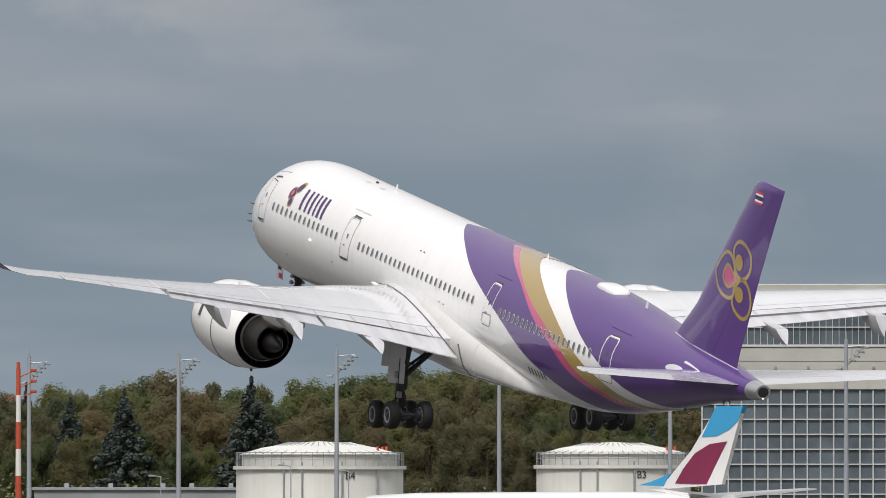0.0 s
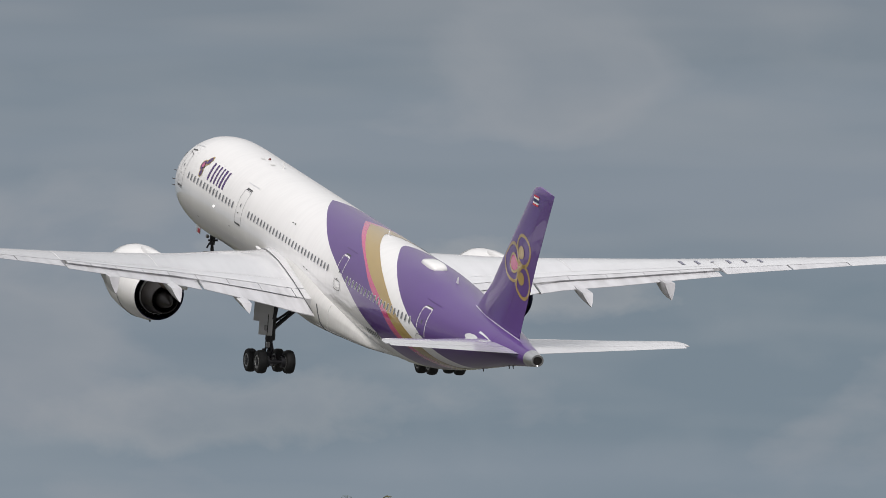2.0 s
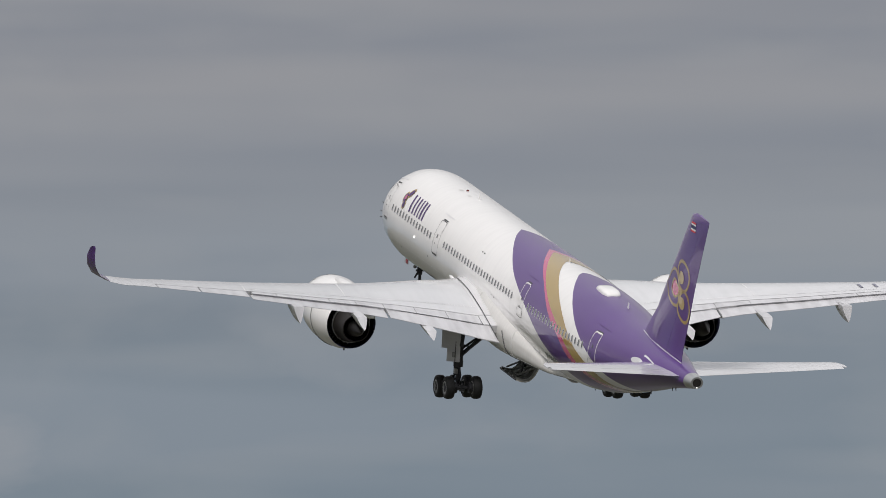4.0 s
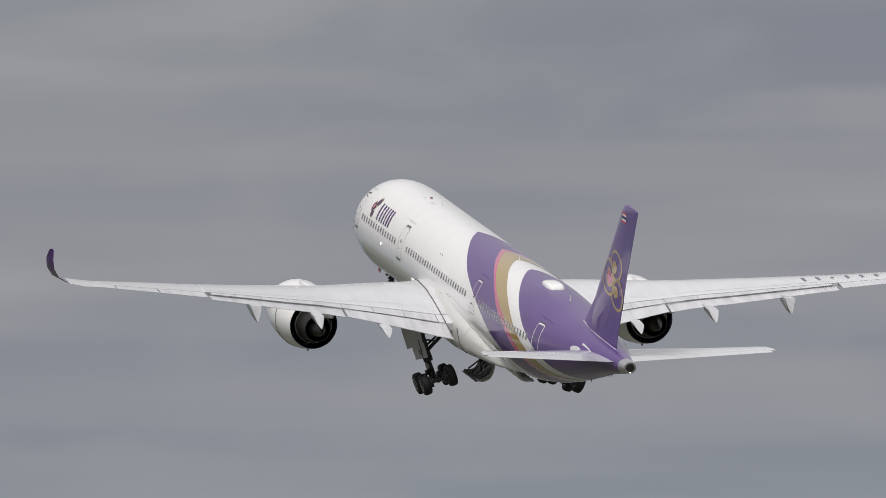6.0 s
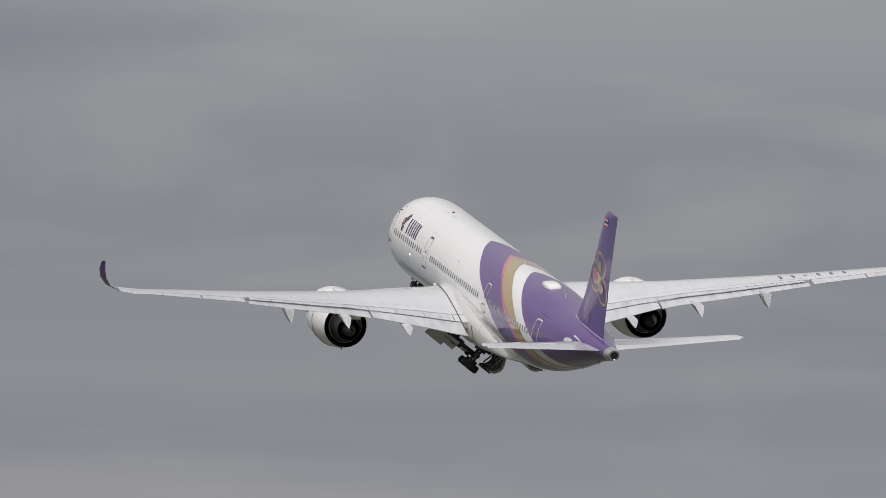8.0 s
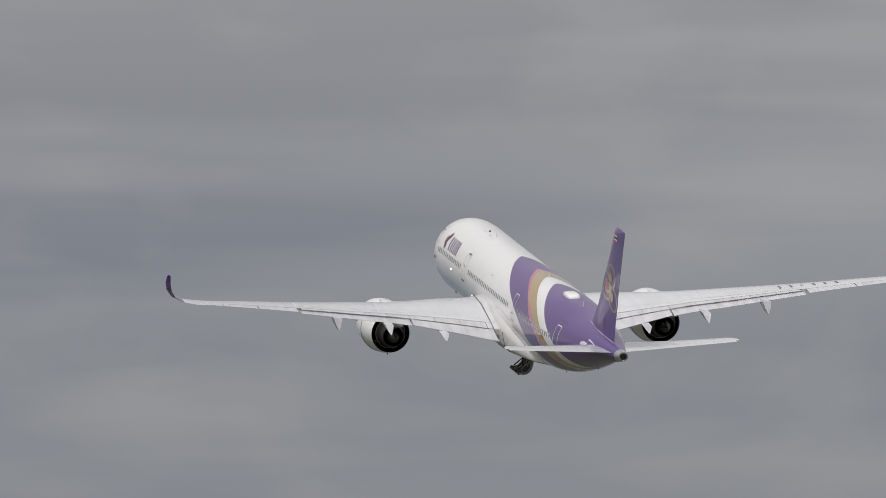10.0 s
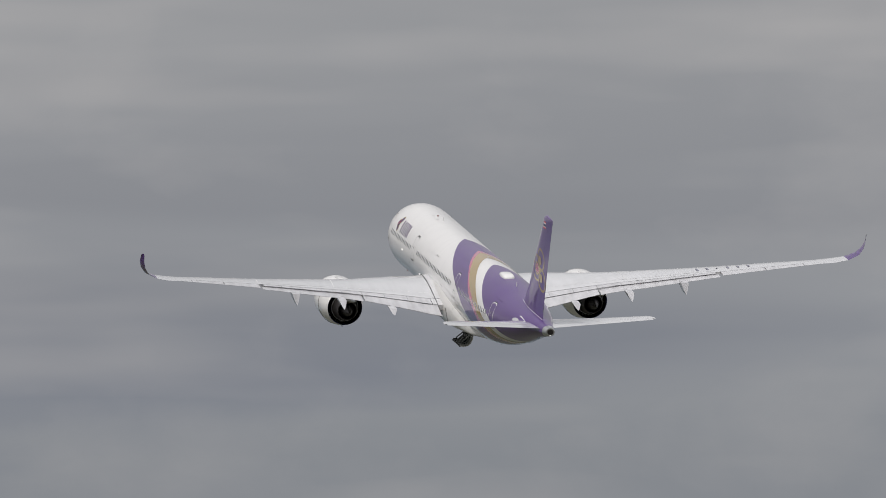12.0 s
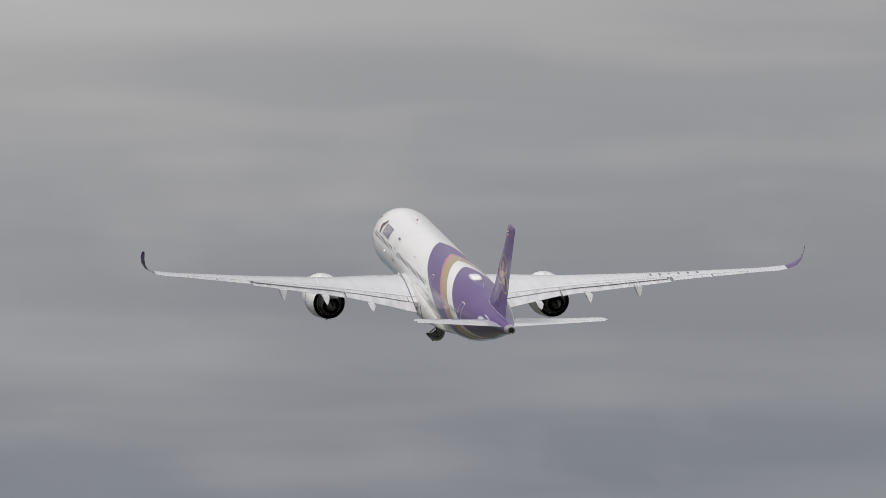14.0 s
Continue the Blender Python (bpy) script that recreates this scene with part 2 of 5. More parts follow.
def tube(p, q, r0, r1=None, n=12, cap=True):
    p, q = Vector(p), Vector(q)
    r1 = r0 if r1 is None else r1
    t = (q - p).to_track_quat("Z", "Y").to_matrix()
    rings = [[p.lerp(q, k) + t @ Vector((math.cos(a) * r, math.sin(a) * r, 0)) for a in [2 * math.pi * i / n for i in range(n)]] for k, r in ((0, r0), (1, r1))]
    return loft(rings, cap)


def turned(profile, n=40, axis="x", cap=False):
    """A body of revolution about x. profile: (x, radius) rows."""
    rings = []
    for x, r in profile:
        ring = [(math.cos(2 * math.pi * i / n) * r, math.sin(2 * math.pi * i / n) * r) for i in range(n)]
        rings.append([(x, a, b) if axis == "x" else ((a, x, b) if axis == "y" else (a, b, x)) for a, b in ring])
    return loft(rings, cap)


def table(rows, s):
    """A smooth curve through rows of (at, value)."""
    n = len(rows)
    if s <= rows[0][0]:
        return rows[0][1]
    if s >= rows[-1][0]:
        return rows[-1][1]
    i = max(k for k in range(n - 1) if rows[k][0] <= s)
    d = [(rows[k + 1][1] - rows[k][1]) / (rows[k + 1][0] - rows[k][0]) for k in range(n - 1)]

    def slope(k):
        if k == 0 or k == n - 1:
            return d[0] if k == 0 else d[-1]
        return 0.0 if d[k - 1] * d[k] <= 0 else 2 * d[k - 1] * d[k] / (d[k - 1] + d[k])

    (a, u), (b, v) = rows[i], rows[i + 1]
    h = b - a
    x = (s - a) / h
    return (2 * x**3 - 3 * x**2 + 1) * u + (x**3 - 2 * x**2 + x) * h * slope(i) + (-2 * x**3 + 3 * x**2) * v + (x**3 - x**2) * h * slope(i + 1)

# ---- the airliner ----
# Its own space: x ahead from the wing's middle, y to its left wing, z up. s is the distance aft of the nose.
TOP = [(0, -0.85), (0.08, -0.5), (0.3, -0.2), (1, 0.5), (2, 1.2), (3.5, 2.02), (5, 2.52), (7, 2.8), (9, 2.86), (11, 2.86), (30, 2.9), (40, 2.97), (46, 2.96), (50, 2.79), (53.2, 2.54), (56, 2.38), (60, 2.13), (64, 1.84), (66.6, 1.68)]
BOTTOM = [(0, -0.85), (0.08, -1.2), (0.3, -1.55), (1, -2.25), (2, -2.8), (3.5, -3.26), (5, -3.42), (7, -3.48), (9, -3.46), (11, -3.42), (42, -3.36), (46, -3.18), (50, -2.64), (54, -1.85), (58, -0.9), (62, 0.08), (66.6, 1.0)]
WIDTH = [(0, 0.02), (0.08, 0.36), (0.3, 0.7), (1, 1.38), (2, 1.98), (3.5, 2.52), (5, 2.8), (7, 2.99), (9, 3.02), (11, 3.02), (44, 3.02), (48, 2.94), (52, 2.66), (56, 2.2), (60, 1.58), (64, 0.8), (66.6, 0.36)]


def skin(s, a, off=0.0):
    """A point of the fuselage: s metres aft of the nose, a degrees up from its left side."""
    zt, zb, w = table(TOP, s), table(BOTTOM, s), table(WIDTH, s)
    c, h = (zt + zb) / 2, max(0.02, (zt - zb) / 2)
    ca, sa = math.cos(radians(a)), math.sin(radians(a))
    n = Vector((0, ca / w, sa / h)).normalized()
    return Vector((33 - s, w * ca + n.y * off, c + h * sa + n.z * off))


def skin_angle(s, z):
    zt, zb = table(TOP, s), table(BOTTOM, s)
    return math.degrees(math.asin(max(-1, min(1, (z - (zt + zb) / 2) / ((zt - zb) / 2)))))


def patch(s0, s1, a0, a1, off, ns=8, na=8):
    rows = [[skin(s0 + (s1 - s0) * i / ns, a0 + (a1 - a0) * j / na, off) for j in range(na + 1)] for i in range(ns + 1)]
    return loft(rows, cap=False, closed=False)


airliner = tagged(new("airliner"), "white and purple twin-engined wide-body airliner climbing after take-off", "airliner")

stations = [0, 0.02, 0.08, 0.18, 0.3, 0.5, 0.8, 1.1, 1.5, 2, 2.6, 3.3, 4, 5, 6, 7, 8, 9, 10, 11] + [11 + 1.25 * i for i in range(1, 25)] + [42 + 0.75 * i for i in range(0, 32)]
stations = [s for s in stations if s < 65.55] + [65.55]
part("fuselage", loft([[skin(s, 360 * j / 72) for j in range(72)] for s in stations]), WHITE, airliner, "white fuselage with painted purple, magenta and gold bands")
part("tail_cone", join(loft([[skin(s, 360 * j / 36, 0.012) for j in range(36)] for s in (65.53, 65.8, 66.1, 66.4, 66.6)] + [[skin(66.6, 360 * j / 36, -0.09) for j in range(36)]], cap=False)), BARE, airliner, "bare metal exhaust cone of the auxiliary power unit", angle=30)
part("tail_light", turned([(1.03, 0.01), (1.045, 0.03), (1.07, 0.035), (1.095, 0.015)], 12, "z"), LAMP_WHITE, airliner, "small white tail lamp").data.transform(Matrix.Translation((33 - 66.62, 0, -0.02)))
part("exhaust_hole", loft([[skin(66.6, 360 * j / 36, -0.09) for j in range(36)], [skin(66.2, 360 * j / 36, -0.13) for j in range(36)]]), EXHAUST, airliner)

# painted bands: their edges as s over the angle from the left side
EDGE_A = [(-90, 50.3), (-84, 50.0), (-66, 49.2), (-48, 47.9), (-29, 45.6), (-12, 42.8), (6, 40.0), (24, 36.55), (36, 34.2), (55, 31.3), (76, 28.4), (90, 26.9)]
EDGE_B = [(-90, 54.4), (-64, 53.0), (-52, 52.1), (-35, 50.7), (-17.5, 48.7), (5, 46.3), (21, 43.6), (40, 40.8), (65, 36.7), (90, 33.4)]
EDGE_C = [(-90, 55.0), (-57, 53.4), (-38, 51.9), (-18, 49.85), (3.6, 47.55), (18, 45.5), (31, 42.95), (50, 39.7), (72.5, 36.5), (90, 34.4)]
EDGE_D = [(-90, 56.2), (-66, 55.0), (-51, 54.1), (-22, 52.25), (-1.6, 50.0), (16, 47.9), (32, 45.6), (49, 42.8), (70, 39.6), (86, 37.8), (90, 37.5)]
EDGE_E = [(-90, 57.3), (-52, 55.9), (-24, 54.1), (-4, 52.5), (11, 50.9), (27, 48.9), (48, 46.0), (71.6, 42.9), (86, 41.3), (90, 41.1)]
EDGE_Z = [(-90, 65.55), (90, 65.55)]


def band(edge0, edge1, n, off=0.012):
    rows = []
    for j in range(0, 121):
        a = -90 + 3 * j
        b = a if a <= 90 else 180 - a
        s0, s1 = table(edge0, b), table(edge1, b)
        rows.append([skin(s0 + (s1 - s0) * i / n, a, off) for i in range(n + 1)])
    return loft(rows, cap=False, closed=False)


part("purple_band", band(EDGE_A, EDGE_B, 12), PURPLE, airliner, "glossy purple painted band")
part("magenta_band", band(EDGE_B, EDGE_C, 4), PINK, airliner, "magenta painted band")
part("gold_band", band(EDGE_C, EDGE_D, 6), GOLD, airliner, "gold painted band")
part("purple_tail_paint", band(EDGE_E, EDGE_Z, 40), PURPLE, airliner, "glossy purple painted tail")

# belly fairing between the wings
FAIR_LOW = [(19.5, -3.45), (22, -3.62), (25, -3.78), (32, -3.8), (36, -3.6), (39, -3.38), (42, -3.2), (44.5, -3.08)]
FAIR_TOP = [(19.5, -2.2), (21.5, -1.2), (23.5, -0.45), (26, 0.1), (29, 0.2), (32, -0.2), (35, -0.75), (38, -1.3), (41, -1.9), (44.5, -2.7)]
FAIR_OUT = [(19.5, 2.0), (21.5, 2.75), (23.5, 3.1), (27, 3.3), (32, 3.32), (36, 3.14), (39, 2.86), (42, 2.36), (44.5, 1.2)]


def fairing_ring(s):
    low, out = table(FAIR_LOW, s), table(FAIR_OUT, s)
    top = table(FAIR_TOP, s)
    ring = []
    for j in range(40):
        a = 2 * math.pi * j / 40
        c, n = math.cos(a), math.sin(a)
        y = math.copysign(abs(c) ** 0.5, c) * out
        mid = (top + low) / 2 - 0.15
        z = mid + math.copysign(abs(n) ** 0.66, n) * ((top - mid) if n > 0 else (mid - low))
        ring.append((33 - s, y, z))
    return ring


part("belly_fairing", loft([fairing_ring(19.5 + i * 25 / 40) for i in range(41)]), FAIRING_GREY, airliner, "grimy white belly fairing", angle=60)

for s_ in (23.0, 29.5, 36.8):
    ring = fairing_ring(s_)
    mid = Vector((33 - s_, 0, -1.9))
    ring = [mid + (Vector(q) - mid) * 1.004 for q in ring]
    part("fairing_seam", join(*[tube(ring[k], ring[(k + 1) % 40], 0.012, n=4) for k in range(40)]), FINE_SEAM, airliner)
edge = [fairing_ring(20.5 + 0.95 * k) for k in range(24)]
for j in (37, 23):
    part("fairing_seam", join(*[tube(Vector(edge[k][j]) * 1.0, edge[k + 1][j], 0.02, n=4) for k in range(23)]), FINE_SEAM, airliner)
for side in (1, -1):
    gap = [Vector(fairing_ring(s)[j]) for s, j in ((34.9, 1), (35.3, 0), (35.6, 39), (35.8, 38), (35.95, 37), (36.05, 36))]
    gap = [Vector((p.x, p.y * side, p.z)) for p in gap]
    part("flap_end_gap", join(*[tube(gap[k], gap[k + 1], 0.05, n=5) for k in range(5)]), SEAM, airliner, "dark grimy gap behind the flap root")
    line = [Vector(fairing_ring(s)[j]) for s, j in ((36.05, 36), (36.8, 36), (37.8, 36), (39.0, 36), (40.2, 36), (41.4, 37), (42.6, 38), (43.6, 39))]
    line = [Vector((p.x, p.y * side, p.z)) for p in line]
    part("fairing_seam", join(*[tube(line[k], line[k + 1], 0.024, n=5) for k in range(7)]), WING_SEAM, airliner)


# cabin windows and doors, on both sides
def oval(sx, sz, n=14):
    return [(sx * math.copysign(abs(math.cos(a)) ** 0.75, math.cos(a)), sz * math.copysign(abs(math.sin(a)) ** 0.75, math.sin(a))) for a in [2 * math.pi * i / n for i in range(n)]]


def window_shape(s, z, side):
    """A cabin window: pane with rim, on the skin."""
    a = skin_angle(s, z)
    p, q, u = skin(s, a, 0.02), skin(s + 0.1, a, 0.02), skin(s, a + 2, 0.02)
    ex, ez = (q - p).normalized(), (u - p).normalized()
    verts = [p + ex * x + ez * y for x, y in oval(0.128, 0.208)]
    verts += [p + ex * x + ez * y + (ex.cross(ez)) * 0.006 * -1 for x, y in oval(0.152, 0.234)]
    verts = [Vector((v.x, v.y * side, v.z)) for v in verts]
    return [tuple(v) for v in verts], [tuple(range(14))], [(i, (i + 1) % 14, 14 + (i + 1) % 14, 14 + i) for i in range(14)]


def outline(s0, s1, z0, z1, width, off, n=6, r=0.22):
    """A thin frame with rounded corners on the skin."""
    pts = []
    for cs, cz, st in ((s1 - r, z1 - r, 0), (s0 + r, z1 - r, 90), (s0 + r, z0 + r, 180), (s1 - r, z0 + r, 270)):
        for k in range(n + 1):
            a = radians(st + 90 * k / n)
            pts.append((cs, cz, math.cos(a), math.sin(a)))
    # the long edges get points of their own, so that the frame follows the round skin
    full = []
    for i, (cs, cz, c, d) in enumerate(pts):
        full.append((cs, cz, c, d))
        cs2, cz2, c2, d2 = pts[(i + 1) % len(pts)]
        if abs(cz2 - cz) + abs(cs2 - cs) > 0.05:
            for k in range(1, 6):
                full.append((cs + (cs2 - cs) * k / 6, cz + (cz2 - cz) * k / 6, c, d))
    inner = [skin(cs + c * (r - width), skin_angle(cs, cz + d * (r - width)), off) for cs, cz, c, d in full]
    outer = [skin(cs + c * r, skin_angle(cs, cz + d * r), off) for cs, cz, c, d in full]
    return loft([outer, inner], cap=False)


ROWS = [(7.3, 16.5, 15, 0.5), (19.75, 35.75, 26, 0.52), (39.45, 51.0, 20, 0.52)]
DOORS = [(4.9, 6.25, -0.55, 1.6, WHITE, SEAM), (17.35, 18.6, -0.46, 1.66, WHITE, SEAM), (37.3, 38.45, -0.36, 1.68, None, WHITE), (52.1, 53.35, -0.58, 1.6, None, WHITE)]
for side in (1, -1):
    for s0, s1, count, z in ROWS:
        for i in range(count):
            v, pane, rim = window_shape(s0 + (s1 - s0) * i / (count - 1), z, side)
            ob = new("cabin_window", mesh_of("cabin_window", v, pane + rim, [GLASS_DARK, WINDOW_RIM], index=[0] + [1] * 14))
            ob.parent = airliner
    for s0, s1, z0, z1, fill, line in DOORS:
        def flip(shape):
            return [(x, y * side, z) for x, y, z in shape[0]], shape[1]
        a0, a1 = skin_angle(s0, z0), skin_angle(s0, z1)
        door = part("cabin_door", flip(outline(s0, s1, z0, z1, 0.032 if fill else 0.05, 0.026)), line, airliner, "outlined cabin door")
        part("door_gap", flip(outline(s0 + 0.06, s1 - 0.06, z0 + 0.06, z1 - 0.06, 0.02, 0.022, r=0.18)), FINE_SEAM, door)
        part("door_head", flip(patch(s0 + 0.2, s1 - 0.1, skin_angle(s0, z1 + 0.02), skin_angle(s0, z1 + 0.085), 0.024, 3, 1)), SEAM, door, "dark seal over the door")
        if not fill:
            part("door_sill", flip(outline(s0 - 0.03, s1 + 0.03, z0 - 0.04, z0 + 0.56, 0.03, 0.024)), SEAM, door)
        part("door_window", flip(patch(s0 + 0.54, s0 + 0.68, skin_angle(s0, 0.62), skin_angle(s0, 0.84), 0.028, 2, 2)), GLASS_DARK, door)
        part("door_handle", flip(patch(s0 + 0.36, s0 + 0.56, skin_angle(s0, 0.22), skin_angle(s0, 0.28), 0.028, 2, 1)), SEAM, door)
        if fill:
            part("door_sill", flip(patch(s0 + 0.1, s1 - 0.1, skin_angle(s0, z0 + 0.03), skin_angle(s0, z0 + 0.11), 0.03, 3, 1)), SEAM, door)
        part("rain_gutter", flip(patch(s0 - 0.35, s1 + 0.5, skin_angle(s0, z1 + 0.3), skin_angle(s0, z1 + 0.33), 0.03, 3, 1)), WINDOW_RIM if fill else PURPLE_SEAM, door)
# cargo doors on the right side, cockpit glass
for side in (1, -1):
    for k in range(3):
        sh = patch(1.5 + k * 0.62 + 0.05, 2.05 + k * 0.62, 43 - k * 3, 64 - k * 9, 0.02, 4, 4)
        part("cockpit_window", ([(x, y * side, z) for x, y, z in sh[0]], sh[1]), GLASS_DARK, airliner, "dark cockpit window")


def letters(polys, s0, z0, ht, mat, name, label, side=1):
    """Plain slanted bars on the skin; polys in units of the letter height."""
    vs, fs = [], []
    for poly in polys:
        k = len(vs)
        for x, y in poly:
            s = s0 + x * ht
            p = skin(s, skin_angle(s, z0 + y * ht), 0.02)
            vs.append((p.x, p.y * side, p.z))
        fs.append(tuple(range(k, k + len(poly))))
    return part(name, (vs, fs), mat, airliner, label, smooth=False)


def bar(x0, y0, x1, y1, w):
    """A slanting bar, cut in pieces along its length to lie on the round skin."""
    out = []
    for k in range(5):
        a, b = k / 5, (k + 1) / 5
        xa, ya, xb, yb = x0 + (x1 - x0) * a, y0 + (y1 - y0) * a, x0 + (x1 - x0) * b, y0 + (y1 - y0) * b
        if abs(y1 - y0) > abs(x1 - x0):
            out.append([(xa - w / 2, ya), (xa + w / 2, ya), (xb + w / 2, yb), (xb - w / 2, yb)])
        else:
            out.append([(xa, ya - w / 2), (xb, yb - w / 2), (xb, yb + w / 2), (xa, ya + w / 2)])
    return out


# the airline's title as plain bars of its size and colour
title_blocks = []
for x0, w in ((0.42, 0.27), (1.12, 0.25), (1.72, 0.25), (2.34, 0.2), (2.86, 0.3), (3.46, 0.27)):
    title_blocks.append([])
    for j in range(4):
        y0, y1 = j / 4, (j + 1) / 4
        title_blocks[-1].append([(x0 - 0.22 * y0, y0), (x0 + w - 0.22 * y0, y0), (x0 + w - 0.22 * y1, y1), (x0 - 0.22 * y1, y1)])
for side in (1, -1):
    for block in title_blocks:
        letters(block, 10.2, 0.88, 1.0, TITLE_PURPLE, "title_bar", "dark purple painted title bar", side)


def disc_shape(cx, cy, rx, ry, turn=0.0, n=18):
    c, d = math.cos(radians(turn)), math.sin(radians(turn))
    return [[(cx + math.cos(2 * math.pi * k / n) * rx * c - math.sin(2 * math.pi * k / n) * ry * d, cy + math.cos(2 * math.pi * k / n) * rx * d + math.sin(2 * math.pi * k / n) * ry * c) for k in range(n)]]


for side in (1, -1):
    lobes = ((0.42, 0.46, 0.4, 0.34, 0), (0.9, 0.8, 0.38, 0.25, 35), (0.66, 0.06, 0.3, 0.27, -10))
    letters([q for cx, cy, rx, ry, tn in lobes for q in disc_shape(cx, cy, rx, ry, tn)], 8.55, 0.98, 1.0, GOLD, "emblem", "gold and purple painted emblem", side)
    em = letters([q for cx, cy, rx, ry, tn in lobes for q in disc_shape(cx, cy, rx - 0.11, ry - 0.075, tn)], 8.55, 0.98, 1.0, TITLE_PURPLE, "emblem_field", "", side)
    em.data.transform(Matrix.Translation((0, 0.006 * side, 0.003)))
    em = letters(disc_shape(0.44, 0.48, 0.18, 0.15), 8.55, 0.98, 1.0, PINK, "emblem_heart", "", side)
    em.data.transform(Matrix.Translation((0, 0.012 * side, 0.006)))
    # registration marks as plain bars, on the rear fuselage
    for k in range(6):
        letters(bar(0.2 + k * 1.15, 0.0, 0.2 + k * 1.15, 1.0, 0.42), 43.2, -1.85, 0.34, SEAM, "registration_bar", "dark painted registration bar", side)

# panel seams round and along the fuselage
def ring_seam(s, a0, a1, mat, off=0.0165, w=0.022):
    n = max(4, int(abs(a1 - a0) / 4))
    rows = [[skin(s, a0 + (a1 - a0) * k / n, off), skin(s + w, a0 + (a1 - a0) * k / n, off)] for k in range(n + 1)]
    part("panel_seam", loft(rows, cap=False, closed=False), mat, airliner)


def long_seam(s0, s1, z, mat, side, off=0.0165, w=0.018):
    n = int((s1 - s0) / 0.8)
    rows = []
    for k in range(n + 1):
        s = s0 + (s1 - s0) * k / n
        rows.append([skin(s, skin_angle(s, z), off), skin(s, skin_angle(s, z + w), off)])
    sh = loft(rows, cap=False, closed=False)
    part("panel_seam", ([(x, y * side, zz) for x, y, zz in sh[0]], sh[1]), mat, airliner)


for s, a0, a1 in ((3.2, -40, 220), (7.0, -60, -8), (12.4, -60, 0), (19.1, -40, 30), (31.0, 5, 30)):
    ring_seam(s, a0, a1, FINE_SEAM)
for s, a0, a1 in ((61.6, 20, 70), (61.6, 110, 160), (64.0, -70, 250)):
    ring_seam(s, a0, a1, PURPLE_SEAM)
for side in (1, -1):
    long_seam(3.2, 22.0, -1.45, FINE_SEAM, side)
    long_seam(36.2, 42.6, -0.62, FINE_SEAM, side)
    # small vents and marks low on the nose and by the cabin windows
    for s, z in ((18.6, -2.35), (19.5, -2.4), (20.3, -2.42), (27.1, 1.5), (27.6, 1.5), (31.4, -0.35), (32.0, -0.38), (9.2, -1.7), (16.2, -0.9)):
        p = patch(s, s + 0.16, skin_angle(s, z), skin_angle(s, z + 0.07), 0.018, 1, 1)
        part("skin_vent", ([(x, y * side, zz) for x, y, zz in p[0]], p[1]), SEAM, airliner)
    for s, z in ((1.9, -0.25), (2.1, -0.75), (2.3, -1.1)):
        p = skin(s, skin_angle(s, z))
        q = Vector((p.x, p.y * side, p.z))
        part("air_probe", join(tube(q, q + Vector((0, 0.16 * side, 0)), 0.03, n=6), tube(q + Vector((-0.05, 0.16 * side, 0)), q + Vector((0.24, 0.17 * side, 0)), 0.022, n=6)), SEAM, airliner, "small dark air data probe")

# small things on the fuselage
part("satellite_dome", loft([[(33 - s, w * math.copysign(abs(math.cos(a)) ** 0.55, math.cos(a)), 2.83 + h * 0.95 * math.sin(a) ** 0.6) for a in [math.pi * j / 16 for j in range(17)]] for s, w, h in [(45.45, 0.1, 0.06), (45.55, 0.4, 0.22), (45.85, 0.52, 0.35), (46.4, 0.56, 0.4), (47.3, 0.56, 0.39), (47.75, 0.5, 0.33), (48.05, 0.4, 0.2), (48.12, 0.1, 0.06)]], closed=False), WHITE, airliner, "white satellite antenna dome", angle=70)
for s, h in ((16.9, 0.4), (37.9, 0.4), (51.2, 0.3)):
    part("blade_antenna", loft([[(33 - s - 0.22, 0, 2.78), (33 - s, 0.03, 2.78), (33 - s + 0.22, 0, 2.78), (33 - s, -0.03, 2.78)], [(33 - s - 0.22, 0, 2.85 + h), (33 - s - 0.12, 0.012, 2.85 + h), (33 - s - 0.02, 0, 2.85 + h), (33 - s - 0.12, -0.012, 2.85 + h)]]), WHITE, airliner)
part("beacon", turned([(2.8, 0.1), (2.9, 0.09), (2.94, 0.06), (2.96, 0.01)], 14, "z"), BEACON_RED, airliner, "red rotating beacon").data.transform(Matrix.Translation((33 - 14.2, 0, 0)))
for s in (13.6, 15.6):
    part("roof_hatch", patch(s, s + 0.45, 82, 86, 0.016, 2, 2), FAIRING_GREY, airliner)
part("wing_light", loft([[skin(13.1, 0, 0.02) + Vector((0.06 * math.cos(a), 0, 0.08 * math.sin(a))) for a in [2 * math.pi * k / 12 for k in range(12)]], [skin(13.1, 0, 0.05) + Vector((0.05 * math.cos(a), 0, 0.05 * math.sin(a))) for a in [2 * math.pi * k / 12 for k in range(12)]]]), LAMP_WHITE, airliner, "lit wing inspection lamp")


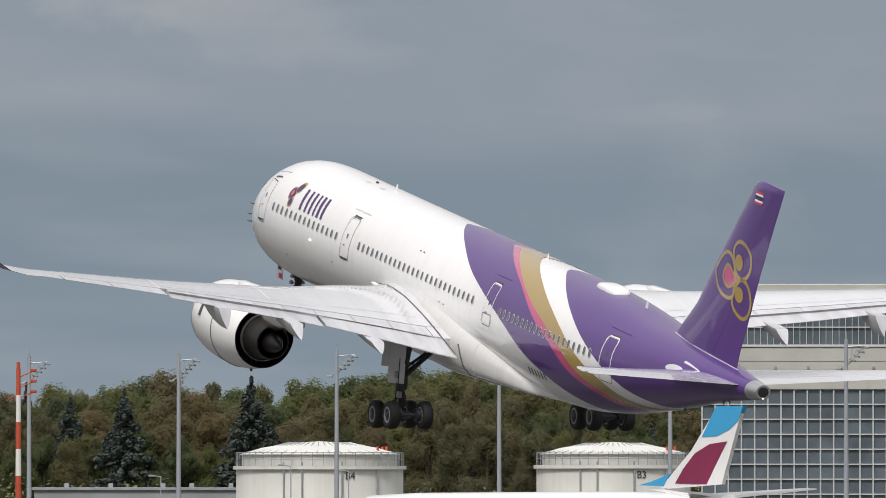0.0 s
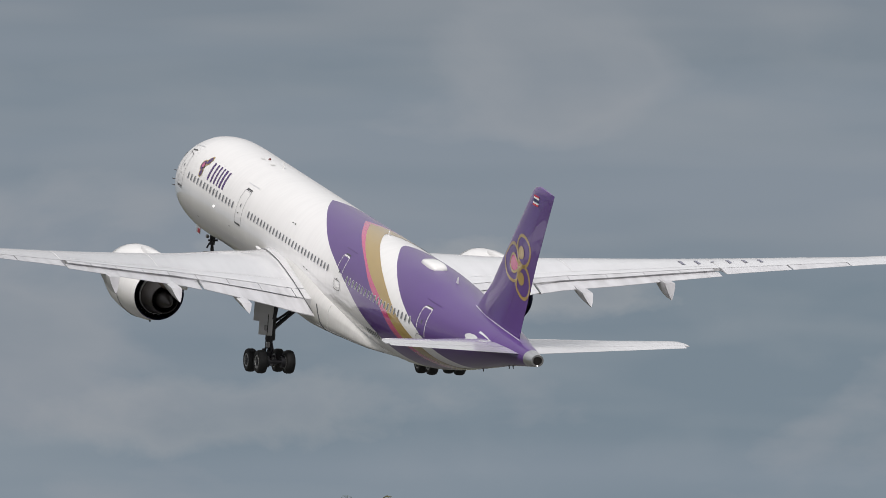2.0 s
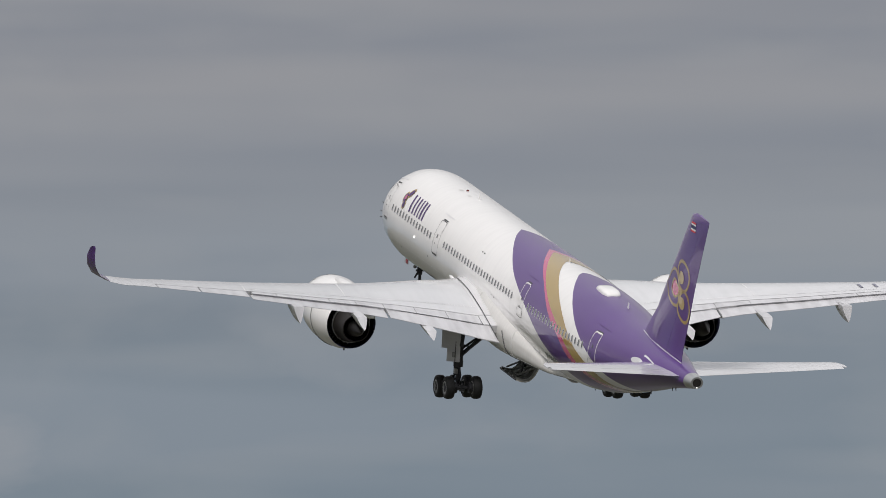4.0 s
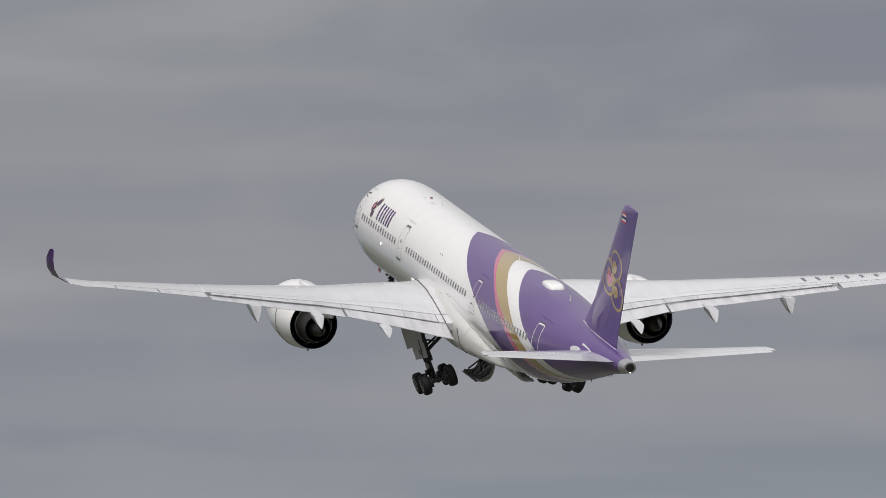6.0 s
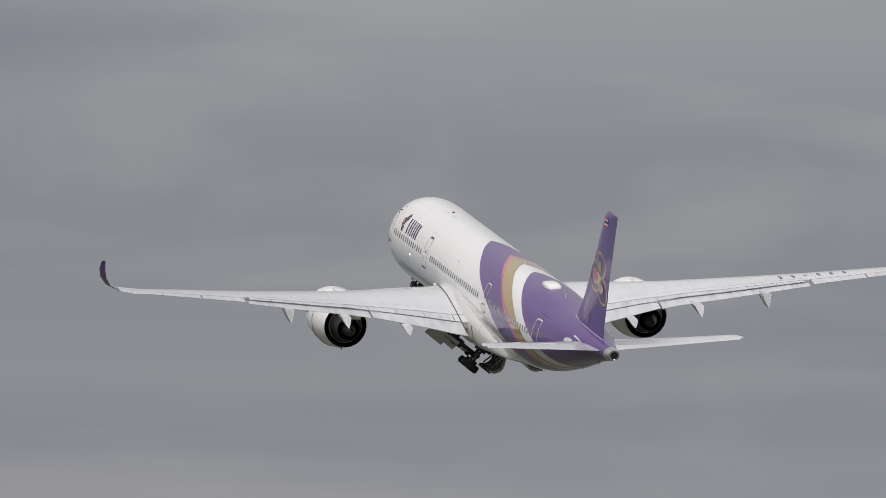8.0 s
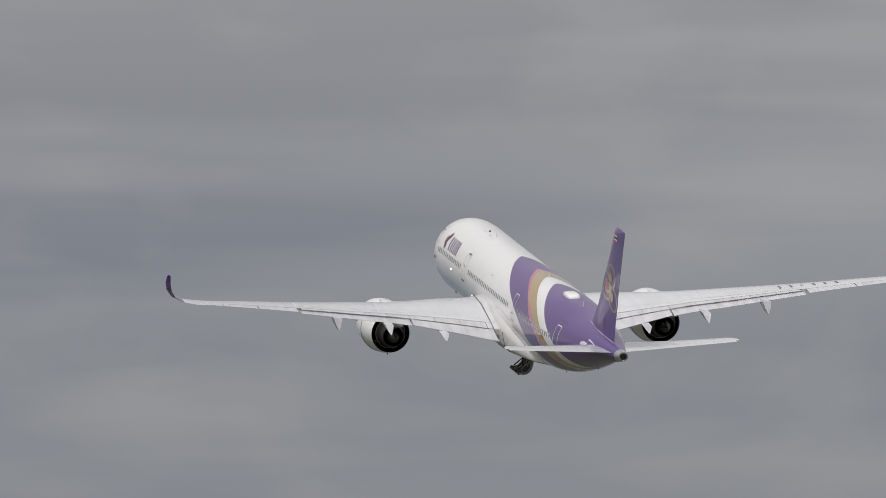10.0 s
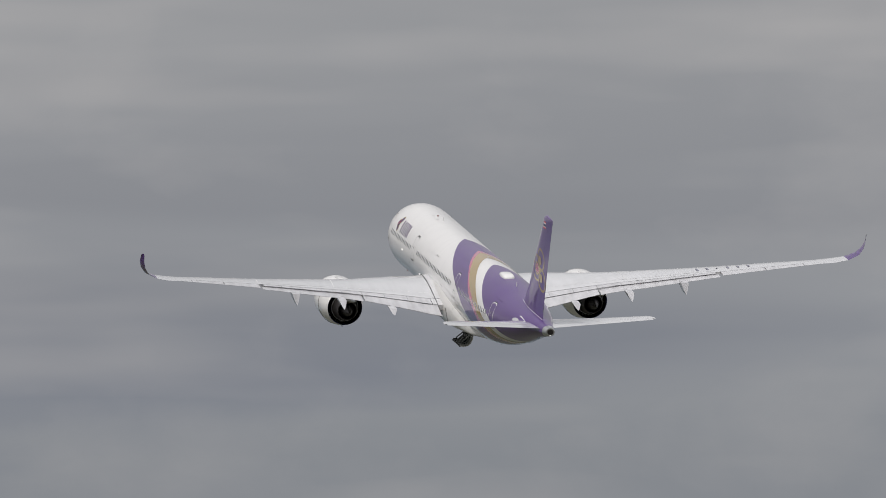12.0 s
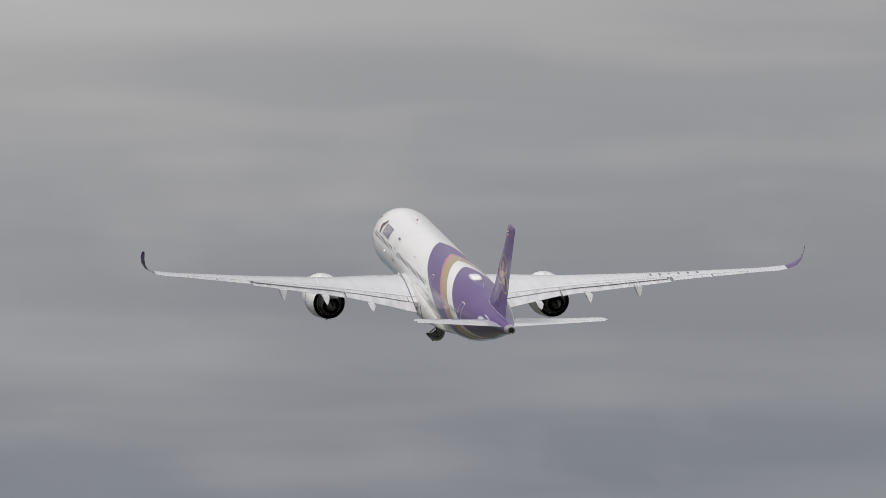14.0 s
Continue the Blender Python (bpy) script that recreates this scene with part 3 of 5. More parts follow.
# ---- wings ----
# y, leading edge s and z, trailing edge s and z, thickness
WING = [(2.2, 22.6, -1.0, 36.2, -2.45, 0.125), (3.6, 24.0, -1.0, 36.2, -2.32, 0.12), (6.5, 26.05, -0.64, 35.95, -1.7, 0.112), (10.6, 28.9, -0.2, 35.66, -0.84, 0.105), (15, 31.95, 0.42, 37.6, 0.1, 0.098), (20.65, 35.85, 1.28, 40.25, 1.3, 0.09), (25, 38.85, 2.02, 42.45, 2.14, 0.085), (28.6, 41.4, 2.64, 44.25, 2.82, 0.08)]
TIP = [(29.8, 42.3, 2.92, 44.95, 3.0, 0.085), (30.9, 43.2, 3.22, 45.5, 3.3, 0.085), (31.75, 44.0, 3.7, 45.95, 3.78, 0.085), (32.2, 44.7, 4.3, 46.25, 4.36, 0.085), (32.38, 45.3, 4.95, 46.45, 5.0, 0.085), (32.38, 45.95, 5.5, 46.55, 5.55, 0.08), (32.36, 46.3, 5.68, 46.5, 5.7, 0.05)]
UPPER = [(0.0, 0.0), (0.012, 0.16), (0.04, 0.29), (0.1, 0.43), (0.2, 0.55), (0.35, 0.6), (0.5, 0.54), (0.65, 0.42), (0.8, 0.26), (0.92, 0.11), (1.0, 0.02)]
LOWER = [(0.92, -0.01), (0.8, -0.08), (0.65, -0.22), (0.5, -0.34), (0.35, -0.4), (0.2, -0.38), (0.1, -0.3), (0.04, -0.2), (0.012, -0.11)]


def wing_row(rows, y):
    return tuple(table([(r[0], r[k]) for r in rows], y) for k in (1, 2, 3, 4, 5))


def section(y, le_s, le_z, te_s, te_z, thick, side, c0=0.0, c1=1.0, lean=0.0, toe=0.0):
    """An aerofoil ring at y from chord share c0 to c1; lean tips its thickness outwards and toe draws its trailing edge inwards for the raised tip."""
    chord = te_s - le_s
    up, low = [(c, z) for c, z in UPPER], [(c, z) for c, z in LOWER]

    def at(line, c):
        line = sorted(line)
        for (a, u), (b, v) in zip(line, line[1:]):
            if a <= c <= b:
                return u + (v - u) * (c - a) / (b - a)
        return line[-1][1]
    full_low = low + [(0.0, 0.0), (1.0, -0.02)]
    cs = [c0 + (c1 - c0) * c for c, _ in UPPER]
    ring = [(c, at(up, c)) for c in cs] + [(c, at(full_low, c)) for c in reversed(cs[1 if c0 == 0 else 0:])]
    out = []
    for c, z in ring:
        dz = z * thick * chord
        out.append((33 - (le_s + chord * c), side * (y - dz * math.sin(lean) - toe * c), le_z + (te_z - le_z) * c + dz * math.cos(lean)))
    return out


def wing_piece(y0, y1, c0, c1, side, n=8, drop=0.0):
    rings = []
    for i in range(n + 1):
        y = y0 + (y1 - y0) * i / n
        r = wing_row(WING, y)
        ring = section(y, *r, side, c0, c1)
        if drop:
            x0 = max(p[0] for p in ring)
            ring = [(p[0], p[1], p[2] - drop * (0.35 + (x0 - p[0]) * 0.12)) for p in ring]
        rings.append(ring)
    return loft(rings)


def wing_top(y, c, side, off=0.012):
    r = wing_row(WING, y)
    le_s, le_z, te_s, te_z, thick = r
    line = UPPER
    z = next(u + (v - u) * (c - a) / (b - a) for (a, u), (b, v) in zip(line, line[1:]) if a <= c <= b)
    return (33 - (le_s + (te_s - le_s) * c), side * y, le_z + (te_z - le_z) * c + z * thick * (te_s - le_s) + off)


def wing_line(points, side, w=0.04, off=0.012):
    """A thin dark seam along points (y, chord share) of the upper surface."""
    vs, fs = [], []
    for k in range(len(points) - 1):
        for t in range(6):
            a = [points[k][i] + (points[k + 1][i] - points[k][i]) * t / 6 for i in (0, 1)]
            b = [points[k][i] + (points[k + 1][i] - points[k][i]) * (t + 1) / 6 for i in (0, 1)]
            p, q = Vector(wing_top(*a, side, off)), Vector(wing_top(*b, side, off))
            d = (q - p).cross(Vector((0, 0, 1))).normalized() * w / 2
            i = len(vs)
            vs += [tuple(p - d), tuple(p + d), tuple(q + d), tuple(q - d)]
            fs.append((i, i + 1, i + 2, i + 3))
    return vs, fs


for side in (1, -1):
    wing = part("wing", join(wing_piece(2.2, 20.6, 0.0, 0.705, side, 20), wing_piece(20.6, 27.4, 0.0, 0.72, side, 6)), WING_PAINT, airliner, "pale grey swept wing", angle=30)
    part("wing_tip", wing_piece(27.4, 28.6, 0.0, 1.0, side, 2), WING_PAINT, wing)
    tip_rings = [section(28.6, *wing_row(WING, 28.6), side)]
    lean = [0.25, 0.45, 0.75, 1.1, 1.35, 1.5, 1.5]
    for k, t in enumerate(TIP):
        tip_rings.append(section(t[0], *t[1:], side, 0, 1, lean[k], [0.0, 0.03, 0.08, 0.15, 0.2, 0.2, 0.15][k]))
    part("raised_tip", loft(tip_rings[:3]), WING_PAINT, wing)
    part("winglet", loft(tip_rings[2:]), PURPLE, wing, "upswept purple winglet", angle=50)
    part("wing_root_panel", wing_piece(2.2, 4.15, 0.71, 0.82, side, 3), WING_PAINT, wing)
    part("spoiler_panel", wing_piece(4.2, 20.3, 0.71, 0.815, side, 14), FLAP_PAINT, wing)
    part("inboard_flap", wing_piece(3.7, 10.55, 0.82, 1.0, side, 6, 0.1), FLAP_PAINT, wing, "lowered inboard flap")
    part("outboard_flap", wing_piece(10.68, 20.5, 0.82, 1.0, side, 8, 0.24), FLAP_PAINT, wing, "lowered outboard flap")
    part("inner_aileron", wing_piece(20.75, 24.2, 0.725, 1.0, side, 4), FLAP_PAINT, wing)
    part("outer_aileron", wing_piece(24.3, 27.35, 0.725, 1.0, side, 4), FLAP_PAINT, wing)
    seams = [[(4.2, 0.707), (20.4, 0.707)], [(3.7, 0.818), (20.5, 0.818)], [(10.6, 0.82), (10.62, 0.99)], [(20.68, 0.72), (20.7, 0.99)], [(20.7, 0.722), (27.4, 0.722)], [(24.25, 0.725), (24.25, 0.99)], [(27.38, 0.72), (27.38, 0.99)]]
    fine = [[(4.0, 0.6), (20.4, 0.6)], [(5.0, 0.13), (26.5, 0.13)], [(13.0, 0.14), (13.1, 0.6)], [(20.6, 0.14), (20.7, 0.7)]]
    seams += [[(y, 0.71), (y, 0.815)] for y in (6.4, 8.5, 10.6, 12.6, 14.6, 16.6, 18.5)]
    part("wing_seams", join(*[wing_line(p, side, (0.035, 0.075, 0.075, 0.06)[i] if i < 4 else 0.03) for i, p in enumerate(seams)]), WING_SEAM, wing, smooth=False)
    part("panel_lines", join(*[wing_line(p, side, 0.03) for p in fine]), FINE_SEAM, wing, smooth=False)
    # flap track fairings
    for y, s_tip, z_tip in ((8.25, 37.62, -1.79), (12.92, 38.54, -1.0), (17.44, 40.09, -0.29)):
        le_s, le_z, te_s, te_z, th = wing_row(WING, y)
        s0 = le_s + (te_s - le_s) * 0.5
        rings = []
        for k in range(11):
            u = k / 10
            grow = math.sin(math.pi / 2 * min(1, u * 1.15)) ** 0.8
            top_s, low_s = s0 + (te_s + 0.6 * (s_tip - te_s) - s0) * u, s0 + (s_tip - s0) * u
            top_z = le_z + (te_z - le_z) * (top_s - le_s) / (te_s - le_s) - 0.02 - 0.14 * (1 - u)
            deep = (te_z - z_tip) * grow
            half = 0.29 * grow + 0.02
            ring = []
            for w, v in ((-1, 0), (-1, 0.1), (-0.82, 0.32), (-0.56, 0.6), (-0.28, 0.82), (0, 1), (0.28, 0.82), (0.56, 0.6), (0.82, 0.32), (1, 0.1), (1, 0)):
                ring.append((33 - (top_s + (low_s - top_s) * v), side * (y + half * w), top_z - (deep + 0.04) * v))
            rings.append(ring)
        part("flap_track_fairing", loft(rings), FLAP_PAINT, wing, "pale grey flap track fairing", angle=28)
    # dark marks over the right wing, plain bars; root fillet seam
    if side < 0:
        for k in range(6):
            y = 19.1 + k * 0.82
            part("wing_marking_bar", wing_line([(y, 0.3 if k != 2 else 0.38), (y + 0.02, 0.5 if k != 2 else 0.42)], side, 0.26 if k != 2 else 0.4), NUMBER_GREY, wing, "grey registration bar on the wing", smooth=False)
    part("root_seam", wing_line([(3.45, 0.03), (3.62, 0.2), (3.68, 0.5), (3.72, 0.8), (3.75, 0.985)], side, 0.07, 0.03), SEAM, wing, smooth=False)

    part("root_fillet", loft([[(33 - sx, side * (3.34 + r * math.cos(a)), -0.9 + 0.1 * (24.6 - sx) / 1.6 + r * 0.9 * math.sin(a)) for a in [2 * math.pi * j / 14 for j in range(14)]] for sx, r in ((22.9, 0.02), (23.05, 0.08), (23.4, 0.12), (23.9, 0.13), (24.6, 0.1), (25.4, 0.02))]), WHITE, wing, "white rounded fillet at the wing root", angle=60)

# ---- engines ----
for side in (1, -1):
    ey, ez = 11.08 * side, -2.72
    eng = new("engine")
    eng.parent = airliner
    eng.location = (33 - 28.6, ey, ez)
    eng.rotation_euler = (0, radians(-1.5), radians(-1.0 * side))
    eng["label"] = "white turbofan engine with a dark open nozzle"
    cowl = part("cowl", turned([(0.0, 1.55), (0.3, 1.625), (1.2, 1.83), (2.4, 1.98), (3.6, 2.02), (4.8, 1.98), (5.7, 1.86), (6.3, 1.7), (6.5, 1.57), (6.45, 1.52), (6.0, 1.5)], 56), WHITE, eng, "white engine cowl")
    part("cowl_seam", join(turned([(2.42, 1.985), (2.42, 2.003), (2.46, 2.005), (2.46, 1.985)], 56)), SEAM, cowl)
    part("inlet_lip", turned([(5.75, 1.856), (6.3, 1.706), (6.515, 1.575), (6.46, 1.51)], 56), BARE, cowl)
    # duct wall, fan face and core cowl carry the nozzle's shade in their colour
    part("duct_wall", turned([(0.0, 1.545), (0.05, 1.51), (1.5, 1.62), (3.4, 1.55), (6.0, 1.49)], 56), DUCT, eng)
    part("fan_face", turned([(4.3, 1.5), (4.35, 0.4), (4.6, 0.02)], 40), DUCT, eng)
    part("core_cowl", turned([(3.3, 1.02), (1.6, 1.3), (0.6, 1.22), (-0.4, 1.0), (-1.2, 0.84), (-1.22, 0.78), (-0.4, 0.8)], 48), DUCT_LINER, eng, "grey core cowl, darkened for the shade inside the nozzle")
    part("core_nozzle", turned([(0.35, 1.19), (-0.4, 1.015), (-1.25, 0.855), (-1.27, 0.79), (-0.3, 0.76)], 48), EXHAUST, eng, "heat-stained core nozzle")
    part("exhaust_plug", turned([(0.2, 0.62), (-0.8, 0.6), (-1.4, 0.5), (-2.0, 0.3), (-2.4, 0.14), (-2.55, 0.02)], 40), EXHAUST, eng, "heat-stained exhaust plug")
    part("nozzle_lip", turned([(-1.2, 0.865), (-1.29, 0.85), (-1.29, 0.79), (-1.2, 0.785)], 48), EXHAUST, eng)
    part("core_ring", turned([(0.2, 1.205), (0.12, 1.215), (-0.02, 1.18), (-0.02, 1.16)], 48), BARE, eng)
    for k in range(36):
        a = 2 * math.pi * k / 36
        m = Matrix.Rotation(a, 4, "X") @ Matrix.Translation((1.6, 0, 1.46)) @ Matrix.Rotation(0.5, 4, "Z")
        part("guide_vane", moved(box(-0.25, 0.25, -0.015, 0.015, -0.22, 0.22), m), VANE_GREY, eng, smooth=False)
    # nacelle strake, drain mast, vent
    part("drain_mast", box(1.4, 1.6, -0.03, 0.03, -1.99, -1.8), SEAM, eng)
    part("vent_grille", moved(box(-0.12, 0.12, -0.02, 0.02, -0.35, 0.35, 0.01), Matrix.Translation((4.2, 1.92 * side, 0.62)) @ Matrix.Rotation(radians(18 * side), 4, "X")), SEAM, cowl)
    # pylon up into the wing
    rings = []
    for x, half, zt, zb in [(4.4, 0.05, 2.0, 1.7), (3.6, 0.3, 2.2, 1.7), (2.2, 0.36, 2.3, 1.5), (0.8, 0.38, 2.4, 1.3), (-0.6, 0.38, 2.2, 0.9), (-2.4, 0.34, 2.2, 0.95), (-4.4, 0.14, 2.0, 1.35), (-5.6, 0.04, 1.85, 1.6)]:
        rings.append([(x, half * math.copysign(abs(math.cos(a)) ** 0.5, math.cos(a)), (zt + zb) / 2 + (zt - zb) / 2 * math.sin(a)) for a in [2 * math.pi * j / 20 for j in range(20)]])
    part("pylon", loft(rings), WHITE, eng, "white engine pylon", angle=50)
    part("pylon_heat_shield", loft([[(x, half * math.cos(a), z + h * math.sin(a)) for a in [2 * math.pi * j / 14 for j in range(14)]] for x, half, z, h in [(0.4, 0.3, 1.05, 0.2), (-0.6, 0.34, 0.88, 0.26), (-1.6, 0.3, 0.92, 0.24), (-2.8, 0.12, 1.15, 0.14)]]), HEAT_BROWN, eng, "heat-browned pylon shield", angle=50)

# ---- fin and tailplane ----
FIN = [(1.9, 55.0, 63.1, 0.10), (2.6, 55.7, 63.3, 0.10), (4.2, 57.7, 64.05, 0.10), (6.8, 60.0, 65.15, 0.1), (9.2, 62.2, 66.35, 0.1), (10.9, 63.75, 67.22, 0.1), (11.12, 64.1, 67.32, 0.09), (11.27, 64.8, 67.37, 0.05)]


def fin_ring(z, s0, s1, th, c0, c1):
    chord = s1 - s0
    line = [(c0 + (c1 - c0) * c, None) for c, _ in UPPER]
    half = [(c, 0.9 * next(u + (v - u) * (c - a) / (b - a) for (a, u), (b, v) in zip(UPPER, UPPER[1:]) if a <= c <= b + 1e-9)) for c, _ in line]
    tilt = [(33 - (s0 + chord * c), h * th * chord, z - 0.12 * max(0, (z - 10.5)) * (c - 0.3)) for c, h in half]
    return tilt + [(x, -y, zz) for x, y, zz in reversed(tilt[1 if c0 == 0 else 0:])]


fin = part("fin", loft([fin_ring(z, a, b, th, 0.0, 0.686) for z, a, b, th in FIN]), PURPLE, airliner, "tall purple tail fin", angle=30)
part("rudder", loft([fin_ring(z, a, b, th, 0.688, 1.0) for z, a, b, th in FIN]), PURPLE, fin, "purple rudder", angle=30)
part("fin_root_seam", join(*[tube(skin(55.9 + 7.6 * k / 10, 90 - (6 + 7 * math.sin(math.pi * (k + 1) / 11.5)), 0.02), skin(55.9 + 7.6 * (k + 1) / 10, 90 - (6 + 7 * math.sin(math.pi * (k + 2) / 11.5)), 0.02), 0.03, n=5) for k in range(10)]), WINDOW_RIM, fin)
part("fin_leading_edge", join(*[tube((33 - FIN[k][1] + 0.005, 0, FIN[k][0]), (33 - FIN[k + 1][1] + 0.005, 0, FIN[k + 1][0]), 0.035, n=6) for k in range(1, 6)]), BARE, fin)


def fin_flat(polys, y, mat, name, label=""):
    """A painted shape on both faces of the fin; polys as (s, z)."""
    for side in (1, -1):
        vs, fs = [], []
        for poly in polys:
            k = len(vs)
            for s, z in poly:
                s0 = table([(r[0], r[1]) for r in FIN], z)
                s1 = table([(r[0], r[2]) for r in FIN], z)
                c = min(0.98, max(0.02, (s - s0) / (s1 - s0)))
                h = 0.9 * next(u + (v - u) * (c - a) / (b - a) for (a, u), (b, v) in zip(UPPER, UPPER[1:]) if a <= c <= b)
                vs.append((33 - s, side * (h * 0.1 * (s1 - s0) + y), z))
            fs.append(tuple(range(k, k + len(poly))))
        part(name, (vs, fs), mat, fin, label, smooth=False)


def strip(points, w):
    """A band of even width along a closed line of (s, z), in quads."""
    n = len(points)
    quads = []
    normal = []
    for k in range(n):
        a, b = points[k - 1], points[(k + 1) % n]
        d = math.hypot(b[0] - a[0], b[1] - a[1]) or 1
        normal.append((-(b[1] - a[1]) / d * w / 2, (b[0] - a[0]) / d * w / 2))
    for k in range(n):
        j = (k + 1) % n
        quads.append([(points[k][0] - normal[k][0], points[k][1] - normal[k][1]), (points[j][0] - normal[j][0], points[j][1] - normal[j][1]), (points[j][0] + normal[j][0], points[j][1] + normal[j][1]), (points[k][0] + normal[k][0], points[k][1] + normal[k][1])])
    return quads


def ellipse(cx, cz, rx, rz, turn, n=28):
    c, d = math.cos(radians(turn)), math.sin(radians(turn))
    return [(cx + rx * math.cos(a) * c - rz * math.sin(a) * d, cz + rx * math.cos(a) * d + rz * math.sin(a) * c) for a in [2 * math.pi * k / n for k in range(n)]]


# the tail emblem: two gold loops, a pointed leaf and a magenta heart
def rounded(points, n=5):
    """A smooth closed line through a few points."""
    out, m = [], len(points)
    for k in range(m):
        a, b, c, d = (Vector(points[(k + o) % m]) for o in (-1, 0, 1, 2))
        for t in [q / n for q in range(n)]:
            p = 0.5 * (2 * b + (c - a) * t + (2 * a - 5 * b + 4 * c - d) * t * t + (3 * b - a - 3 * c + d) * t ** 3)
            out.append((p.x, p.y))
    return out


UPPER_LOOP = [(62.4, 7.06), (62.32, 7.6), (62.8, 8.0), (63.5, 7.98), (64.12, 7.6), (64.22, 7.0), (63.85, 6.45), (63.25, 6.25), (62.68, 6.5)]
LOWER_LOOP = [(62.42, 5.2), (62.6, 4.72), (63.35, 4.38), (63.98, 4.55), (64.3, 5.15), (64.12, 5.82), (63.7, 6.18), (63.2, 6.2), (62.72, 5.8)]
LEAF = [(60.15, 6.27), (60.44, 6.6), (60.8, 6.96), (61.24, 7.24), (61.72, 7.33), (62.15, 7.2), (62.44, 6.92), (62.58, 6.5), (62.6, 6.1), (62.55, 5.7), (62.5, 5.35), (62.2, 5.18), (61.7, 5.16), (61.14, 5.3), (60.71, 5.57), (60.42, 5.93)]
TEAR = [(61.31, 6.05), (61.36, 6.4), (61.67, 6.72), (62.03, 6.7), (62.3, 6.5), (62.72, 6.32), (63.2, 6.24), (62.8, 6.12), (62.55, 5.92), (62.09, 5.7), (61.67, 5.74)]
fin_flat(strip(rounded(UPPER_LOOP), 0.2), 0.012, GOLD, "emblem_loop", "gold painted loop")
fin_flat(strip(rounded(LOWER_LOOP), 0.2), 0.012, GOLD, "emblem_loop", "gold painted loop")
fin_flat(strip(rounded(LEAF, 3), 0.19), 0.016, GOLD, "emblem_leaf", "gold painted leaf outline")
fin_flat([rounded(LEAF, 3)], 0.014, PURPLE, "emblem_field")
fin_flat([rounded(TEAR, 3)], 0.018, PINK, "emblem_heart", "magenta painted heart")
fin_flat(strip(rounded(TEAR, 3), 0.15), 0.022, GOLD, "emblem_ring")
fin_flat([ellipse(62.98, 7.02, 0.42, 0.4, 0)], 0.024, GOLD, "emblem_drop")
fin_flat([ellipse(63.12, 5.48, 0.44, 0.38, 0)], 0.024, GOLD, "emblem_drop")
for k, (m, a, b) in enumerate(((FLAG_RED, 0.0, 0.17), (WHITE, 0.17, 0.34), (FLAG_BLUE, 0.34, 0.66), (WHITE, 0.66, 0.83), (FLAG_RED, 0.83, 1.0))):
    z0, z1 = 10.75 - 0.62 * a, 10.75 - 0.62 * b
    fin_flat([[(64.35 - 0.1 * a, z0), (65.25 - 0.1 * a, z0), (65.25 - 0.1 * b, z1), (64.35 - 0.1 * b, z1)]], 0.014, m, "flag_stripe")

TAILPLANE = [(0.5, 58.4, 64.9, 0.93, 1.4, 0.1), (1.6, 59.3, 65.1, 1.06, 1.5, 0.1), (5.5, 62.3, 66.0, 1.66, 1.88, 0.09), (8.65, 64.45, 66.66, 2.14, 2.18, 0.09), (9.05, 64.95, 66.82, 2.22, 2.23, 0.085), (9.3, 65.7, 66.84, 2.26, 2.26, 0.06)]
for side in (1, -1):
    def tp_ring(r, c0, c1):
        y, s0, s1, z0, z1, th = r
        ch = s1 - s0
        cs = [c0 + (c1 - c0) * c for c, _ in UPPER]
        prof = [(c, 0.7 * next(u + (v - u) * (c - a) / (b - a) for (a, u), (b, v) in zip(UPPER, UPPER[1:]) if a <= c <= b + 1e-9)) for c in cs]
        mid = lambda c: z0 + (z1 - z0) * c
        return [(33 - (s0 + ch * c), side * y, mid(c) + h * th * ch) for c, h in prof] + [(33 - (s0 + ch * c), side * y, mid(c) - h * th * ch) for c, h in reversed(prof[1 if c0 == 0 else 0:])]
    tp = part("tailplane", loft([tp_ring(r, 0.0, 0.7) for r in TAILPLANE]), WING_PAINT, airliner, "pale grey tailplane", angle=30)
    part("elevator", loft([tp_ring(r, 0.71, 1.0) for r in TAILPLANE[0:5]]), WING_PAINT, tp)
    flat = loft([[skin(59.25 + 0.8 * c * k, skin_angle(59.25, 1.2 + 0.18 * d * k), 0.02) for c, d in [(math.cos(2 * math.pi * j / 16), math.sin(2 * math.pi * j / 16)) for j in range(16)]] for k in (1.0, 0.5, 0.02)], cap=False)
    part("white_panel", ([(x, y * side, z) for x, y, z in flat[0]], flat[1]), WING_PAINT, airliner, "white painted panel by the tailplane")
    rows = [[skin(59.75 + 2.4 * i / 8, skin_angle(59.75 + 2.4 * i / 8, 1.66 - 0.36 * (i / 8) ** 1.4 - (0.0 if j == 0 else 0.08 * (1 - i / 8) + 0.02)), 0.02) for j in range(2)] for i in range(9)]
    stripe = loft(rows, cap=False, closed=False)
    part("white_stripe", ([(x, y * side, z) for x, y, z in stripe[0]], stripe[1]), WING_PAINT, airliner, "thin curved white stripe by the tailplane")


